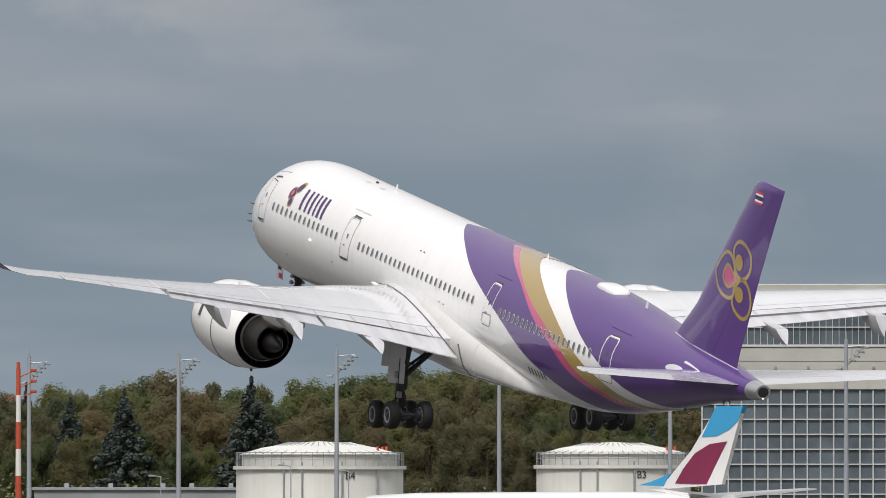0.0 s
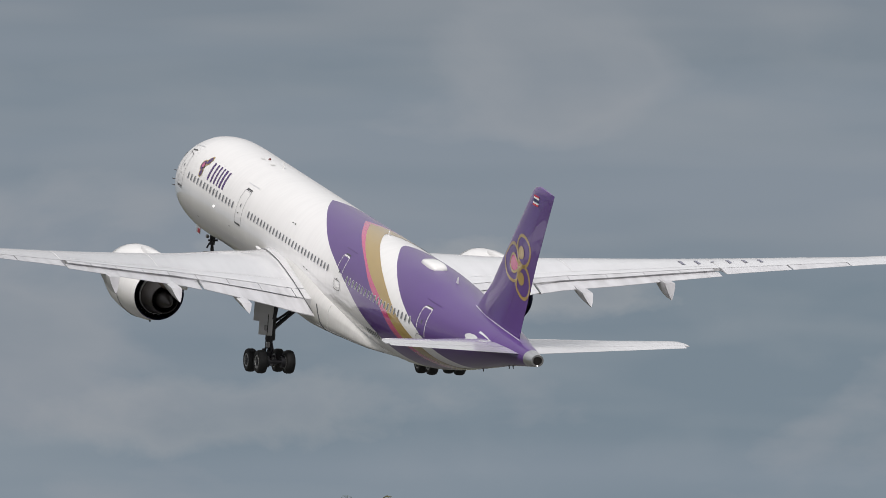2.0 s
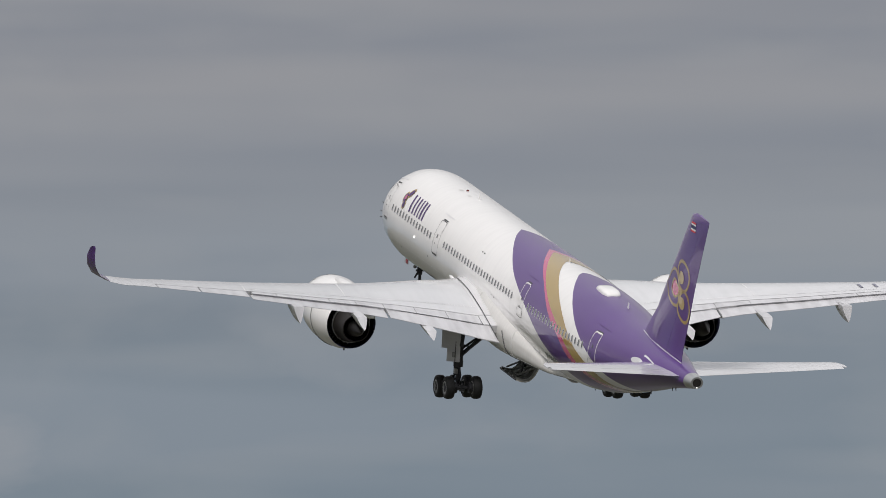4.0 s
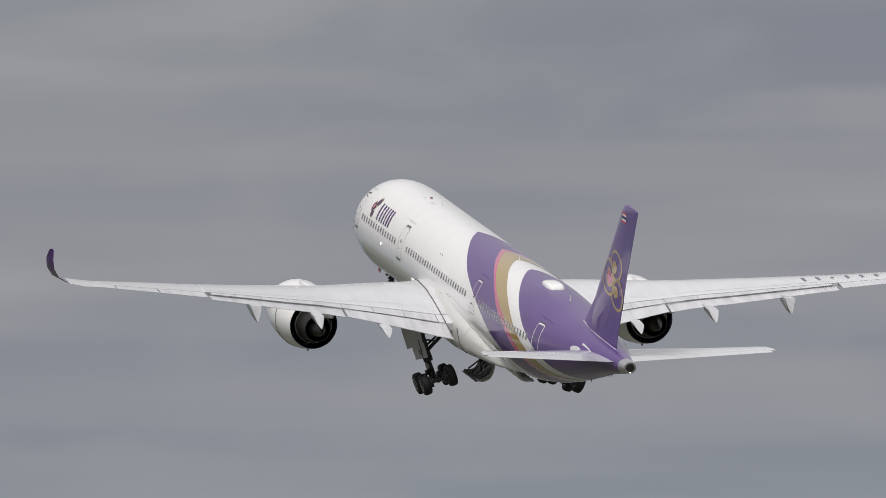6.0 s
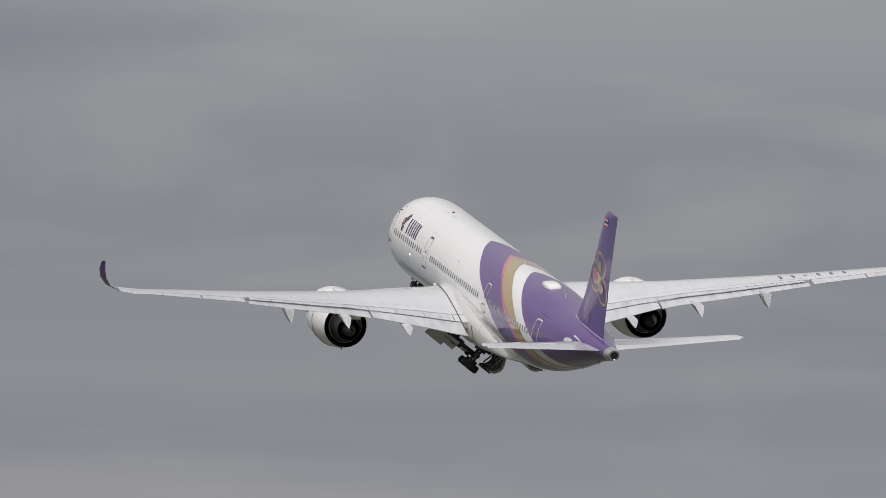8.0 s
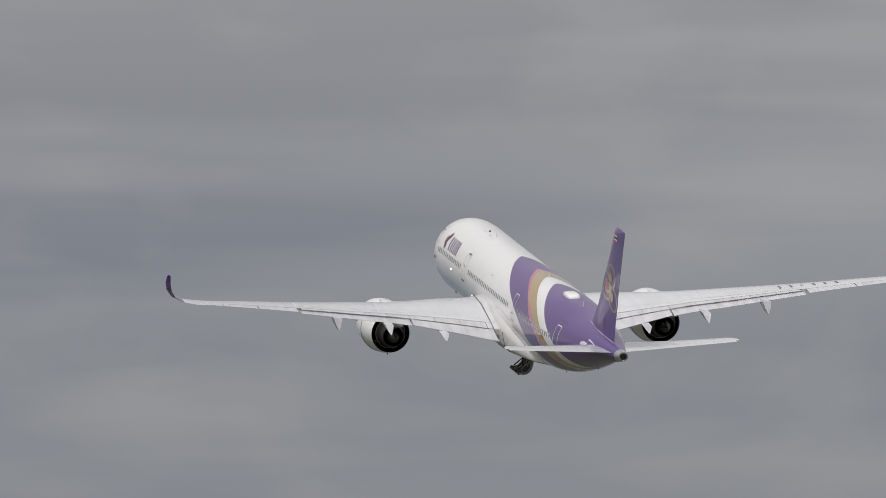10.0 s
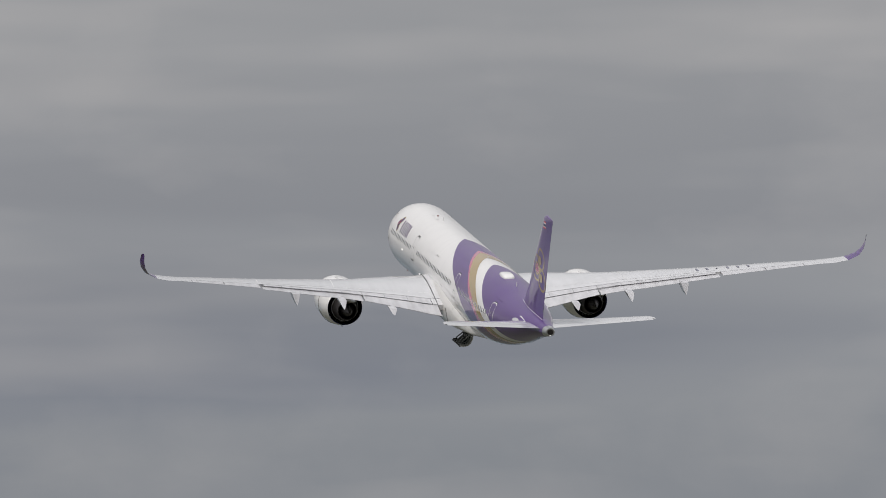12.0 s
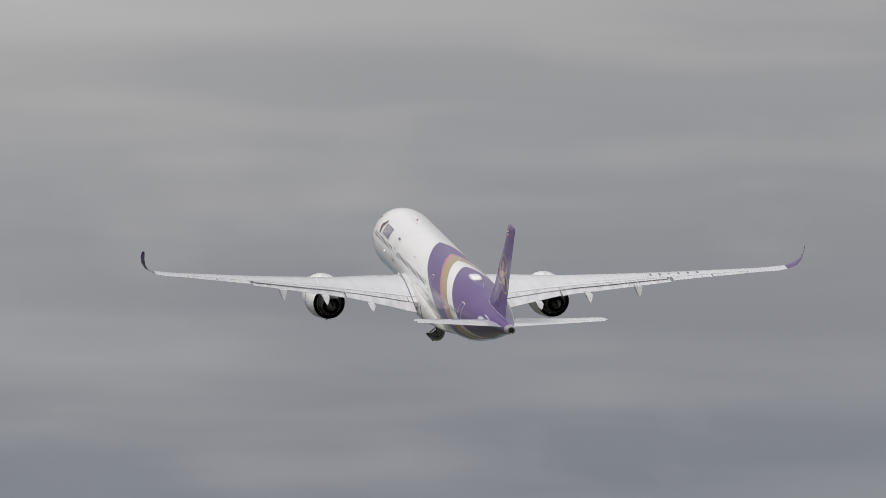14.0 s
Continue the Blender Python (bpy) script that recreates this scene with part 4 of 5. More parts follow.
# ---- landing gear ----
def wheel(parent, x, y, z, r, w):
    """A wheel with tyre and hub, its axle along y."""
    wh = new("wheel")
    wh.parent = parent
    wh.location = (x, y, z)
    prof = [(-w * 0.5, r * 0.62), (-w * 0.52, r * 0.8), (-w * 0.44, r * 0.94), (-w * 0.25, r), (0, r * 1.01), (w * 0.25, r), (w * 0.44, r * 0.94), (w * 0.52, r * 0.8), (w * 0.5, r * 0.62), (w * 0.3, r * 0.5), (-w * 0.3, r * 0.5)]
    prof.append(prof[0])
    part("tyre", turned(prof, 32, "y"), RUBBER, wh, "black rubber tyre", angle=50)
    part("rim", join(*[turned([(k * w * 0.42, r * 0.6), (k * w * 0.5, r * 0.58), (k * w * 0.5, r * 0.47), (k * w * 0.4, r * 0.44)], 24, "y") for k in (-1, 1)]), HUB, wh, "pale metal rim ring", angle=40)
    part("hub", join(turned([(-w * 0.4, r * 0.55), (-w * 0.36, r * 0.3), (-w * 0.5, r * 0.16), (-w * 0.5, 0.001)], 20, "y"), turned([(w * 0.4, r * 0.55), (w * 0.36, r * 0.3), (w * 0.5, r * 0.16), (w * 0.5, 0.001)], 20, "y")), GEAR_METAL, wh, "dark metal wheel hub", angle=40)
    return wh


def main_gear(side):
    """One main leg: hinge at its own origin, hanging down."""
    g = new("main_gear")
    g.parent = airliner
    g["label"] = "four-wheeled main landing gear leg"
    part("leg", join(tube((0, 0, 0.2), (0, -0.05 * side, -2.3), 0.29, n=16), tube((0, -0.05 * side, -2.3), (0, -0.1 * side, -3.75), 0.15, n=14), tube((-0.6, 0, -0.05), (0.6, 0, -0.05), 0.16, n=12), tube((0, -0.05 * side, -2.15), (0, -0.05 * side, -2.5), 0.3, n=14)), GEAR_METAL, g)
    stay = part("side_stay", join(tube((0.1, 0, 0), (0.5, -2.2 * side, 1.65), 0.12, n=10), tube((-0.25, -0.05 * side, 0.1), (-0.1, -1.5 * side, 1.35), 0.08, n=10), tube((0.3, -1.1 * side, 0.82), (-0.2, -0.8 * side, 0.75), 0.06, n=8), tube((0.05, -0.05 * side, 0.42), (0.35, -1.25 * side, 1.15), 0.075, n=8), tube((0.35, -1.25 * side, 1.15), (0.3, -1.1 * side, 0.78), 0.09, n=8), tube((0.1, -0.1 * side, 0.75), (0.2, -0.75 * side, 0.55), 0.055, n=8)), GEAR_METAL, g)
    side_stays.append((stay, side))
    part("retraction_strut", join(tube((-0.3, -0.1 * side, -1.2), (-0.4, -0.22 * side, -0.1), 0.12, n=10), tube((0.3, 0.0, -1.0), (0.35, -0.1 * side, -0.1), 0.12, n=8)), GEAR_METAL, g)
    part("torque_link", join(tube((-0.1, -0.05 * side, -2.4), (-0.55, -0.08 * side, -2.95), 0.08, 0.06, 8), tube((-0.55, -0.08 * side, -2.95), (-0.12, -0.1 * side, -3.5), 0.06, 0.08, 8), tube((0.2, 0.15, -2.2), (0.28, 0.12, -3.6), 0.03, n=6), tube((0.22, -0.2, -1.4), (0.25, -0.2, -3.3), 0.025, n=6)), GEAR_METAL, g)
    bogie = new("bogie")
    bogie.parent = g
    bogie.location = (0, -0.1 * side, -3.8)
    bogie.rotation_euler = (0, radians(9), 0)
    part("bogie_beam", join(tube((-1.1, 0, 0), (1.1, 0, 0), 0.19, n=14), tube((-1.02, -0.8, 0), (-1.02, 0.8, 0), 0.11, n=10), tube((1.02, -0.8, 0), (1.02, 0.8, 0), 0.11, n=10), tube((0, -0.3, 0.0), (0, 0.3, 0.0), 0.22, n=12), tube((-1.0, 0.25, 0.12), (0.9, 0.25, 0.2), 0.04, n=6)), GEAR_METAL, bogie)
    for x in (-1.02, 1.02):
        for y in (-0.87, 0.87):
            wheel(g, x * math.cos(radians(9)), y - 0.1 * side, -3.8 - x * math.sin(radians(9)), 0.7, 0.53)
    for x in (-1.02, 1.02):
        for y in (-0.5, 0.5):
            part("brake_pack", tube((x, y - 0.12, 0), (x, y + 0.12, 0), 0.34, n=16), GEAR_METAL, bogie)
    part("pitch_trimmer", join(tube((0.15, 0.1, 1.25), (0.8, 0.1, 0.25), 0.07, n=8), tube((0.8, 0.1, 0.25), (0.95, 0.1, 0.05), 0.1, n=8)), GEAR_METAL, bogie)
    for k, (x, y, z) in enumerate(((-0.28, 0.16, -2.75), (0.26, -0.1, -2.95), (-0.1, 0.3, -1.75), (0.2, 0.22, -3.25))):
        part("valve_block", box(x - 0.13, x + 0.13, y - 0.11, y + 0.11, z - 0.16, z + 0.16, 0.03), GEAR_METAL if k % 2 else HUB, g)
    part("hydraulic_lines", join(*[tube((-0.2 + 0.08 * k, 0.22 - 0.1 * k, -0.9), (-0.26 + 0.05 * k, 0.26 - 0.12 * k, -2.3), 0.022, n=5) for k in range(4)] + [tube((-0.26 + 0.05 * k, 0.26 - 0.12 * k, -2.3), (-0.4 + 0.2 * k, 0.1, -3.5), 0.02, n=5) for k in range(4)]), GEAR_METAL, g)
    part("drag_brace", join(tube((0.05, 0, -1.9), (1.25, -0.1 * side, -0.05), 0.1, n=10)), GEAR_METAL, g)
    # the leg's own door panel, on its outer side, hinged by itself
    g_door = new("leg_door")
    g_door.parent = g
    g_door["label"] = "pale leg door panel"
    part("door_panel", box(-0.42, 0.42, -0.03, 0.03, -2.2, -0.2, 0.012), FLAP_PAINT, g_door)
    part("door_flap", box(0.02, 0.8, -0.075, -0.035, -1.4, 0.15, 0.012), FLAP_PAINT, g_door)
    leg_doors.append((g_door, side))
    return g


leg_doors, side_stays = [], []
gear_left, gear_right = main_gear(1), main_gear(-1)

nose_gear = new("nose_gear")
nose_gear.parent = airliner
nose_gear["label"] = "twin-wheeled nose landing gear"
part("leg", join(tube((0, 0, 0.3), (0.0, 0, -1.5), 0.125, n=14), tube((0, 0, -1.0), (0, 0, -1.5), 0.17, n=14), tube((0, 0, -1.5), (0.0, 0, -2.45), 0.085, n=12), tube((-0.1, 0.22, -0.2), (-0.08, 0.1, -1.3), 0.05, n=8), tube((-0.1, -0.22, -0.2), (-0.08, -0.1, -1.3), 0.05, n=8), tube((0, -0.5, -2.45), (0, 0.5, -2.45), 0.08, n=10), tube((0.1, 0, -1.1), (1.4, 0, 0.1), 0.08, n=8), tube((-0.05, 0.15, -1.35), (-0.05, 0.35, -1.7), 0.06, n=8), tube((-0.15, -0.3, -1.2), (-0.15, 0.3, -1.2), 0.07, n=8)), GEAR_METAL, nose_gear)
for y, z in ((-0.3, -1.0), (0.3, -1.0), (-0.27, -0.68), (0.27, -0.68)):
    part("taxi_light", tube((-0.02, y, z), (0.14, y, z), 0.09, 0.12, 12), HUB, nose_gear)
for y in (-0.33, 0.33):
    wheel(nose_gear, 0, y, -2.45, 0.53, 0.4)
part("torque_link", join(tube((-0.12, 0, -1.45), (-0.42, 0, -1.95), 0.05, n=8), tube((-0.42, 0, -1.95), (-0.1, 0, -2.35), 0.05, n=8)), GEAR_METAL, nose_gear)
for side in (1, -1):
    nd = part("nose_gear_door", loft([[(33 - s, side * (0.62 + 0.03 * k), z) for z in (-3.05, -3.5, -3.98)] + [(33 - s, side * (0.58 + 0.03 * k), z) for z in (-3.98, -3.5, -3.05)] for k, s in enumerate((2.5, 3.4))]), WHITE, airliner, "white open nose gear door", smooth=False)
    part("red_marking", box(33 - 3.35, 33 - 2.95, side * 0.64 - 0.03, side * 0.64 + 0.03, -3.92, -3.66), FLAG_RED, nd)
    if side > 0:
        part("marking_bar", box(33 - 3.2, 33 - 2.8, 0.61, 0.675, -3.5, -3.32), SEAM, nd)


def belly_door(side):
    """A curved wheel-bay door, hinged at its own origin along the keel, with ribs inside."""
    d = new("belly_gear_door")
    d.parent = airliner
    d["label"] = "curved wheel-bay door with dark ribs inside"
    # flat along the keel, then curling up the side of the belly
    curve = [(0.02, 0.0), (0.3, 0.02), (0.6, 0.05), (0.95, 0.1), (1.2, 0.19), (1.4, 0.33), (1.53, 0.52), (1.6, 0.75), (1.62, 1.0), (1.6, 1.2)]
    bent = []
    for k in range(len(curve)):
        p, q = Vector(curve[max(0, k - 1)]), Vector(curve[min(len(curve) - 1, k + 1)])
        bent.append(Vector((-(q - p).y, (q - p).x)).normalized())

    def shell(off, x0=-1.75, x1=1.75):
        rows = []
        for i in range(9):
            x = x0 + (x1 - x0) * i / 8
            rows.append([(x, side * (y + off * m.x), z + off * m.y) for (y, z), m in zip(curve, bent)])
        return rows
    rings = [o + list(reversed(i)) for o, i in zip(shell(0.0), shell(0.06))]
    part("door_skin", loft(rings), FAIRING_GREY, d, "grimy white door skin", angle=50)
    part("door_lining", loft(shell(0.075, -1.7, 1.7), cap=False, closed=False), BAY, d, "dark inner lining")
    for x in (-1.68, -0.85, 0.0, 0.85, 1.68):
        flange = [[(x + w, side * (y + o * m.x), z + o * m.y) for w, o in ((-0.04, 0.06), (-0.04, 0.2), (0.04, 0.2), (0.04, 0.06))] for (y, z), m in zip(curve, bent)]
        part("door_rib", loft(flange), HUB, d)
    part("door_edge", tube((-1.75, side * 1.57, 1.2), (1.75, side * 1.57, 1.2), 0.06, n=8), GEAR_METAL, d)
    for x in (-1.68, -0.85, 0.0, 0.85):
        part("door_brace", tube((x, side * 0.45, 0.24), (x + 0.82, side * 1.35, 0.9), 0.06, n=6), HUB, d)
    part("door_actuator", join(tube((0.2, side * 0.2, 0.75), (0.3, side * 0.8, 0.2), 0.08, n=8), tube((-0.5, side * 0.1, 0.8), (-0.5, side * 1.2, 0.6), 0.05, n=6)), GEAR_METAL, d)
    return d


door_left, door_right = belly_door(1), belly_door(-1)
part("wheel_bay", box(33 - 35.7, 33 - 32.1, -1.9, 1.9, -3.66, -3.2, 0.02), BAY, airliner, "dark wheel bay opening")
for s, y in ((40.5, 0.0), (46.0, 0.3), (57.0, 0.0), (62.3, 0.25), (63.0, 0.25)):
    part("belly_antenna", loft([[(33 - s - 0.18, y, table(BOTTOM, s) + 0.1), (33 - s, y + 0.03, table(BOTTOM, s) + 0.1), (33 - s + 0.18, y, table(BOTTOM, s) + 0.1), (33 - s, y - 0.03, table(BOTTOM, s) + 0.1)], [(33 - s - 0.22, y, table(BOTTOM, s) - 0.14), (33 - s - 0.14, y + 0.01, table(BOTTOM, s) - 0.14), (33 - s - 0.06, y, table(BOTTOM, s) - 0.14), (33 - s - 0.14, y - 0.01, table(BOTTOM, s) - 0.14)]]), SEAM, airliner)

# ---- the airport ground and what stands on it ----
GRASS = material("mown_grass", (0.07, 0.072, 0.048), 0.9, vary=0.3, scale=0.05, bump=0.3, stain=0.3, stain_scale=0.01)
TANK_WHITE = material("white_tank_paint", (0.72, 0.71, 0.66), 0.5, vary=0.05, scale=0.4, stain=0.07, stain_scale=0.5, streak=(3, 3, 0.15))
STEEL = material("galvanised_steel", (0.36, 0.38, 0.4), 0.5, 0.4, vary=0.12, scale=1.0)
MAST_GREY = material("grey_mast_paint", (0.34, 0.36, 0.39), 0.5, 0.1, vary=0.08, scale=0.6)
SIGNAL_RED = material("signal_red_paint", (0.48, 0.075, 0.035), 0.5, vary=0.1, scale=0.8)
SIGNAL_WHITE = material("signal_white_paint", (0.75, 0.73, 0.7), 0.5, vary=0.06, scale=0.8)
CONCRETE = material("pale_facade_panel", (0.5, 0.49, 0.45), 0.7, vary=0.06, scale=0.2, stain=0.12, stain_scale=0.3)
FACADE_FRAME = material("pale_facade_frame", (0.5, 0.51, 0.51), 0.5, vary=0.06, scale=0.4)
FACADE_GLASS = material("blue_grey_facade_glass", (0.11, 0.135, 0.155), 0.15, vary=0.3, scale=0.3)
BLUE_TAIL = material("sky_blue_tail_paint", (0.05, 0.36, 0.66), 0.3, coat=0.4, vary=0.03, scale=0.5)
BURGUNDY = material("burgundy_tail_paint", (0.23, 0.02, 0.07), 0.3, coat=0.4, vary=0.03, scale=0.5)
DARK_TEXT = material("dark_lettering", (0.05, 0.05, 0.055), 0.6)
BARK = material("tree_bark", (0.07, 0.055, 0.04), 0.9, vary=0.3, scale=3.0, bump=0.4)
LEAVES = material("autumn_leaves", (0.09, 0.1, 0.03), 0.9, vary=0.12, scale=0.25, random_vary=0.08, spread=[(0.13, 0.155, 0.075), (0.17, 0.195, 0.08), (0.2, 0.215, 0.085), (0.22, 0.185, 0.105), (0.18, 0.18, 0.1), (0.23, 0.185, 0.095), (0.16, 0.185, 0.08), (0.13, 0.16, 0.1)])
_n, _l = LEAVES.node_tree.nodes, LEAVES.node_tree.links
_tr, _mx = _n.new("ShaderNodeBsdfTranslucent"), _n.new("ShaderNodeMixShader")
_mx.inputs["Fac"].default_value = 0.7
_l.new(_n["Principled BSDF"].inputs["Base Color"].links[0].from_socket, _tr.inputs["Color"])
_l.new(_n["Principled BSDF"].outputs[0], _mx.inputs[1])
_l.new(_tr.outputs[0], _mx.inputs[2])
_l.new(_mx.outputs[0], _n["Material Output"].inputs["Surface"])
SHRUBS = material("olive_shrub_leaves", (0.15, 0.15, 0.062), 0.8, vary=0.25, scale=0.06, random_vary=0.15)
NEEDLES = material("dark_conifer_needles", (0.05, 0.065, 0.056), 0.9, vary=0.3, scale=0.6, random_vary=0.3)
WALL_GREY = material("grey_shed_wall", (0.3, 0.31, 0.32), 0.7, vary=0.06, scale=0.3, stain=0.1)

ground = tagged(new("ground", mesh_of("ground", *loft([[(-4800 + 9600 * i / 12, -4800 + 9600 * j / 12, 0.0) for j in range(13)] for i in range(13)], cap=False, closed=False), GRASS)), "flat airfield of dry mown grass reaching the horizon", "ground", kind="structure")

RUNWAY = material("worn_runway_asphalt", (0.09, 0.088, 0.086), 0.85, vary=0.12, scale=0.08, stain=0.2, stain_scale=0.03, streak=(0.2, 2, 1))
runway = tagged(new("runway", mesh_of("runway", *box(-900, 1500, -30, 30, -0.4, 0.04), RUNWAY, smooth=False)), "long dark grey runway under the climbing airliner", "runway", kind="structure")
runway.matrix_world = pose(0, -341, 0, 0, 0, -0.6)


def thing(name, label, category, at, turn=0.0, group="", kind=""):
    ob = tagged(new(name), label, category, group, kind)
    ob.matrix_world = pose(*at, 0, 0, turn)
    return ob


# storage tanks
def text_part(word, size, parent, m, mat):
    cu = bpy.data.curves.new("lettering", "FONT")
    cu.body, cu.size, cu.align_x, cu.extrude = word, size, "CENTER", 0.01
    cu.materials.append(mat)
    ob = new("lettering", cu)
    ob.parent = parent
    ob.matrix_local = m
    return ob


def storage_tank(at, r, h, word, face):
    t = thing("storage_tank", "white cylindrical fuel storage tank with a railed domed roof", "storage tank", at, group="fuel tanks")
    part("shell", turned([(0, r), (h * 0.33, r), (h * 0.335, r + 0.03), (h * 0.345, r), (h * 0.66, r), (h * 0.665, r + 0.03), (h * 0.675, r), (h - 0.3, r), (h - 0.3, r + 0.25), (h, r + 0.25), (h, r)], 72, "z"), TANK_WHITE, t, "streaked white tank shell", angle=40)
    part("upper_drum", turned([(h, r * 0.93), (h + 0.9, r * 0.93), (h + 0.92, r * 0.96), (h + 1.0, r * 0.96), (h + 1.0, r * 0.92)], 72, "z"), TANK_WHITE, t, angle=40)
    part("roof", turned([(h + 1.0, r * 0.93), (h + 1.0 + r * 0.07, r * 0.7), (h + 1.0 + r * 0.13, r * 0.35), (h + 1.0 + r * 0.15, 0.01)], 72, "z"), TANK_WHITE, t, "shallow white dome roof", angle=40)
    ribs = []
    for k in range(40):
        a = 2 * math.pi * k / 40
        c, d = math.cos(a), math.sin(a)
        ribs.append(tube((r * 0.93 * c, r * 0.93 * d, h + 1.03), (r * 0.36 * c, r * 0.36 * d, h + 1.03 + r * 0.13), 0.05, n=5))
    part("roof_ribs", join(*ribs), STEEL, t)
    rail = [tube((r * math.cos(2 * math.pi * k / 48), r * math.sin(2 * math.pi * k / 48), h), (r * math.cos(2 * math.pi * k / 48), r * math.sin(2 * math.pi * k / 48), h + 1.1), 0.03, n=5) for k in range(48)]
    for z in (0.55, 1.1):
        rail += [tube((r * math.cos(2 * math.pi * k / 48), r * math.sin(2 * math.pi * k / 48), h + z), (r * math.cos(2 * math.pi * (k + 1) / 48), r * math.sin(2 * math.pi * (k + 1) / 48), h + z), 0.028, n=5) for k in range(48)]
    part("railing", join(*rail), STEEL, t, "thin steel roof railing")
    pipes = []
    for a in (-25, -12, 15, 42):
        c, d = math.cos(radians(face + a)) * (r + 0.15), math.sin(radians(face + a)) * (r + 0.15)
        pipes.append(tube((c, d, 0), (c, d, h + 0.3), 0.07, n=6))
    part("downpipes", join(*pipes), STEEL, t)
    for k in range(3):
        a = radians(face + 60 + k * 25)
        part("roof_lamp", tube((r * 0.8 * math.cos(a), r * 0.8 * math.sin(a), h + 1.1), (r * 0.8 * math.cos(a), r * 0.8 * math.sin(a), h + 1.6), 0.12, n=8), SIGNAL_RED, t, "red obstruction lamp")
    if word:
        f = radians(face + 21)
        m = Matrix.Translation(((r + 0.05) * math.cos(f), (r + 0.05) * math.sin(f), h - 1.1)) @ Matrix.Rotation(f + math.pi / 2, 4, "Z") @ Matrix.Rotation(math.pi / 2, 4, "X")
        text_part(word, 0.85, t, m, DARK_TEXT)
        part("label_bar", moved(box(-0.7, 0.7, -0.07, 0.07, -0.02, 0.02), m @ Matrix.Translation((0, 0.92, 0))), WALL_GREY, t)
    return t


storage_tank((1181.5, -554.8, 0), 6.9, 8.5, "B4", 155)
storage_tank((1216.0, -598.8, 0), 6.6, 8.7, "B3", 154)
storage_tank((1158.0, -488.4, 0), 7.9, 12.1, "", 157)
big_tank = bpy.data.objects["storage_tank.002"]
part("bund_wall", turned([(0, 9.35), (9.5, 9.35), (9.55, 9.45), (9.7, 9.45), (9.7, 9.0), (0, 9.0)], 64, "z"), TANK_WHITE, big_tank, "lower outer wall ring", angle=40)
storage_tank((1220.0, -493.0, 0), 7.9, 11.6, "", 157)


# floodlight masts
def light_mast(at, h, r=0.19):
    m = thing("floodlight_mast", "slender grey floodlight mast with lamp brackets", "mast", at, turn=random.Random(at[0]).uniform(-40, -12), group="floodlight masts")
    part("pole", tube((0, 0, 0), (0, 0, h), r, r * 0.62, 14), MAST_GREY, m)
    part("lightning_rod", tube((0, 0, h), (0, 0, h + 0.5), 0.05, 0.02, 6), STEEL, m)
    arms = [tube((0, -0.05, h - 1.7), (0, -1.15, h - 0.5), 0.04, n=6), tube((0, 0, h - 0.5), (0, -1.25, h - 0.42), 0.04, n=6), tube((0, 0, h - 1.6), (0, 0.4, h - 1.85), 0.04, n=6)]
    for k in range(4):
        y = -0.3 - 0.27 * k
        arms.append(tube((0, y, h - 1.75 - y * 1.05), (0, y - 0.1, h - 0.46), 0.025, n=5))
        arms.append(tube((-0.4, y, h - 1.7 - y * 1.0), (0.4, y, h - 1.7 - y * 1.0), 0.03, n=5))
    part("bracket", join(*arms), STEEL, m, "light lattice bracket")
    for k in range(4):
        y = -0.3 - 0.27 * k
        for x in (-0.32, 0.32):
            part("floodlight", moved(box(-0.15, 0.15, -0.2, 0.2, -0.06, 0.06, 0.02), Matrix.Translation((x, y - 0.1, h - 1.62 - y * 1.0)) @ Matrix.Rotation(0.4, 4, "X")), STEEL, m)
    part("floodlight", box(-0.14, 0.14, 0.3, 0.65, h - 1.95, h - 1.83, 0.02), STEEL, m)
    return m


for at, h in (((985.8, -441.0, 0), 15.4), ((981.6, -450.3, 0), 15.6), ((977.1, -460.1, 0), 15.9), ((972.3, -470.1, 0), 15.4), ((967.2, -480.6, 0), 15.2), ((890.5, -454.9, 0), 15.7), ((1030.2, -439.3, 0), 15.3), ((1089.6, -452.9, 0), 15.1), ((1130.5, -458.7, 0), 15.2)):
    light_mast(at, h, 0.19)

red_mast = thing("signal_mast", "red and white banded obstruction mast with floodlights", "mast", (958.7, -428.1, 0), turn=-25)
for k in range(8):
    z0, z1 = 14.3 * k / 8, 14.3 * (k + 1) / 8
    part("mast_band", tube((0, 0, z0), (0, 0, z1), 0.24 - 0.012 * k, 0.228 - 0.012 * k, 14), SIGNAL_RED if k % 2 else SIGNAL_WHITE, red_mast)
part("red_bracket", join(*[tube((0, 0, z), (0, -1.2, z + 0.5), 0.05, n=6) for z in (12.3, 13.0, 13.7)] + [tube((-0.6, -0.9, z + 0.4), (0.6, -0.9, z + 0.4), 0.05, n=6) for z in (12.3, 13.0, 13.7)] + [tube((0, 0, 12.6), (0, 0.7, 12.2), 0.05, n=6), tube((0, 0, 14.2), (0, 0, 14.7), 0.12, n=8)]), SIGNAL_RED, red_mast)
for z in (12.75, 13.45, 14.15):
    for x in (-0.5, 0.5):
        part("floodlight", moved(box(-0.22, 0.22, -0.2, 0.2, -0.1, 0.1, 0.03), Matrix.Translation((x, -1.0, z))), SIGNAL_RED, red_mast)

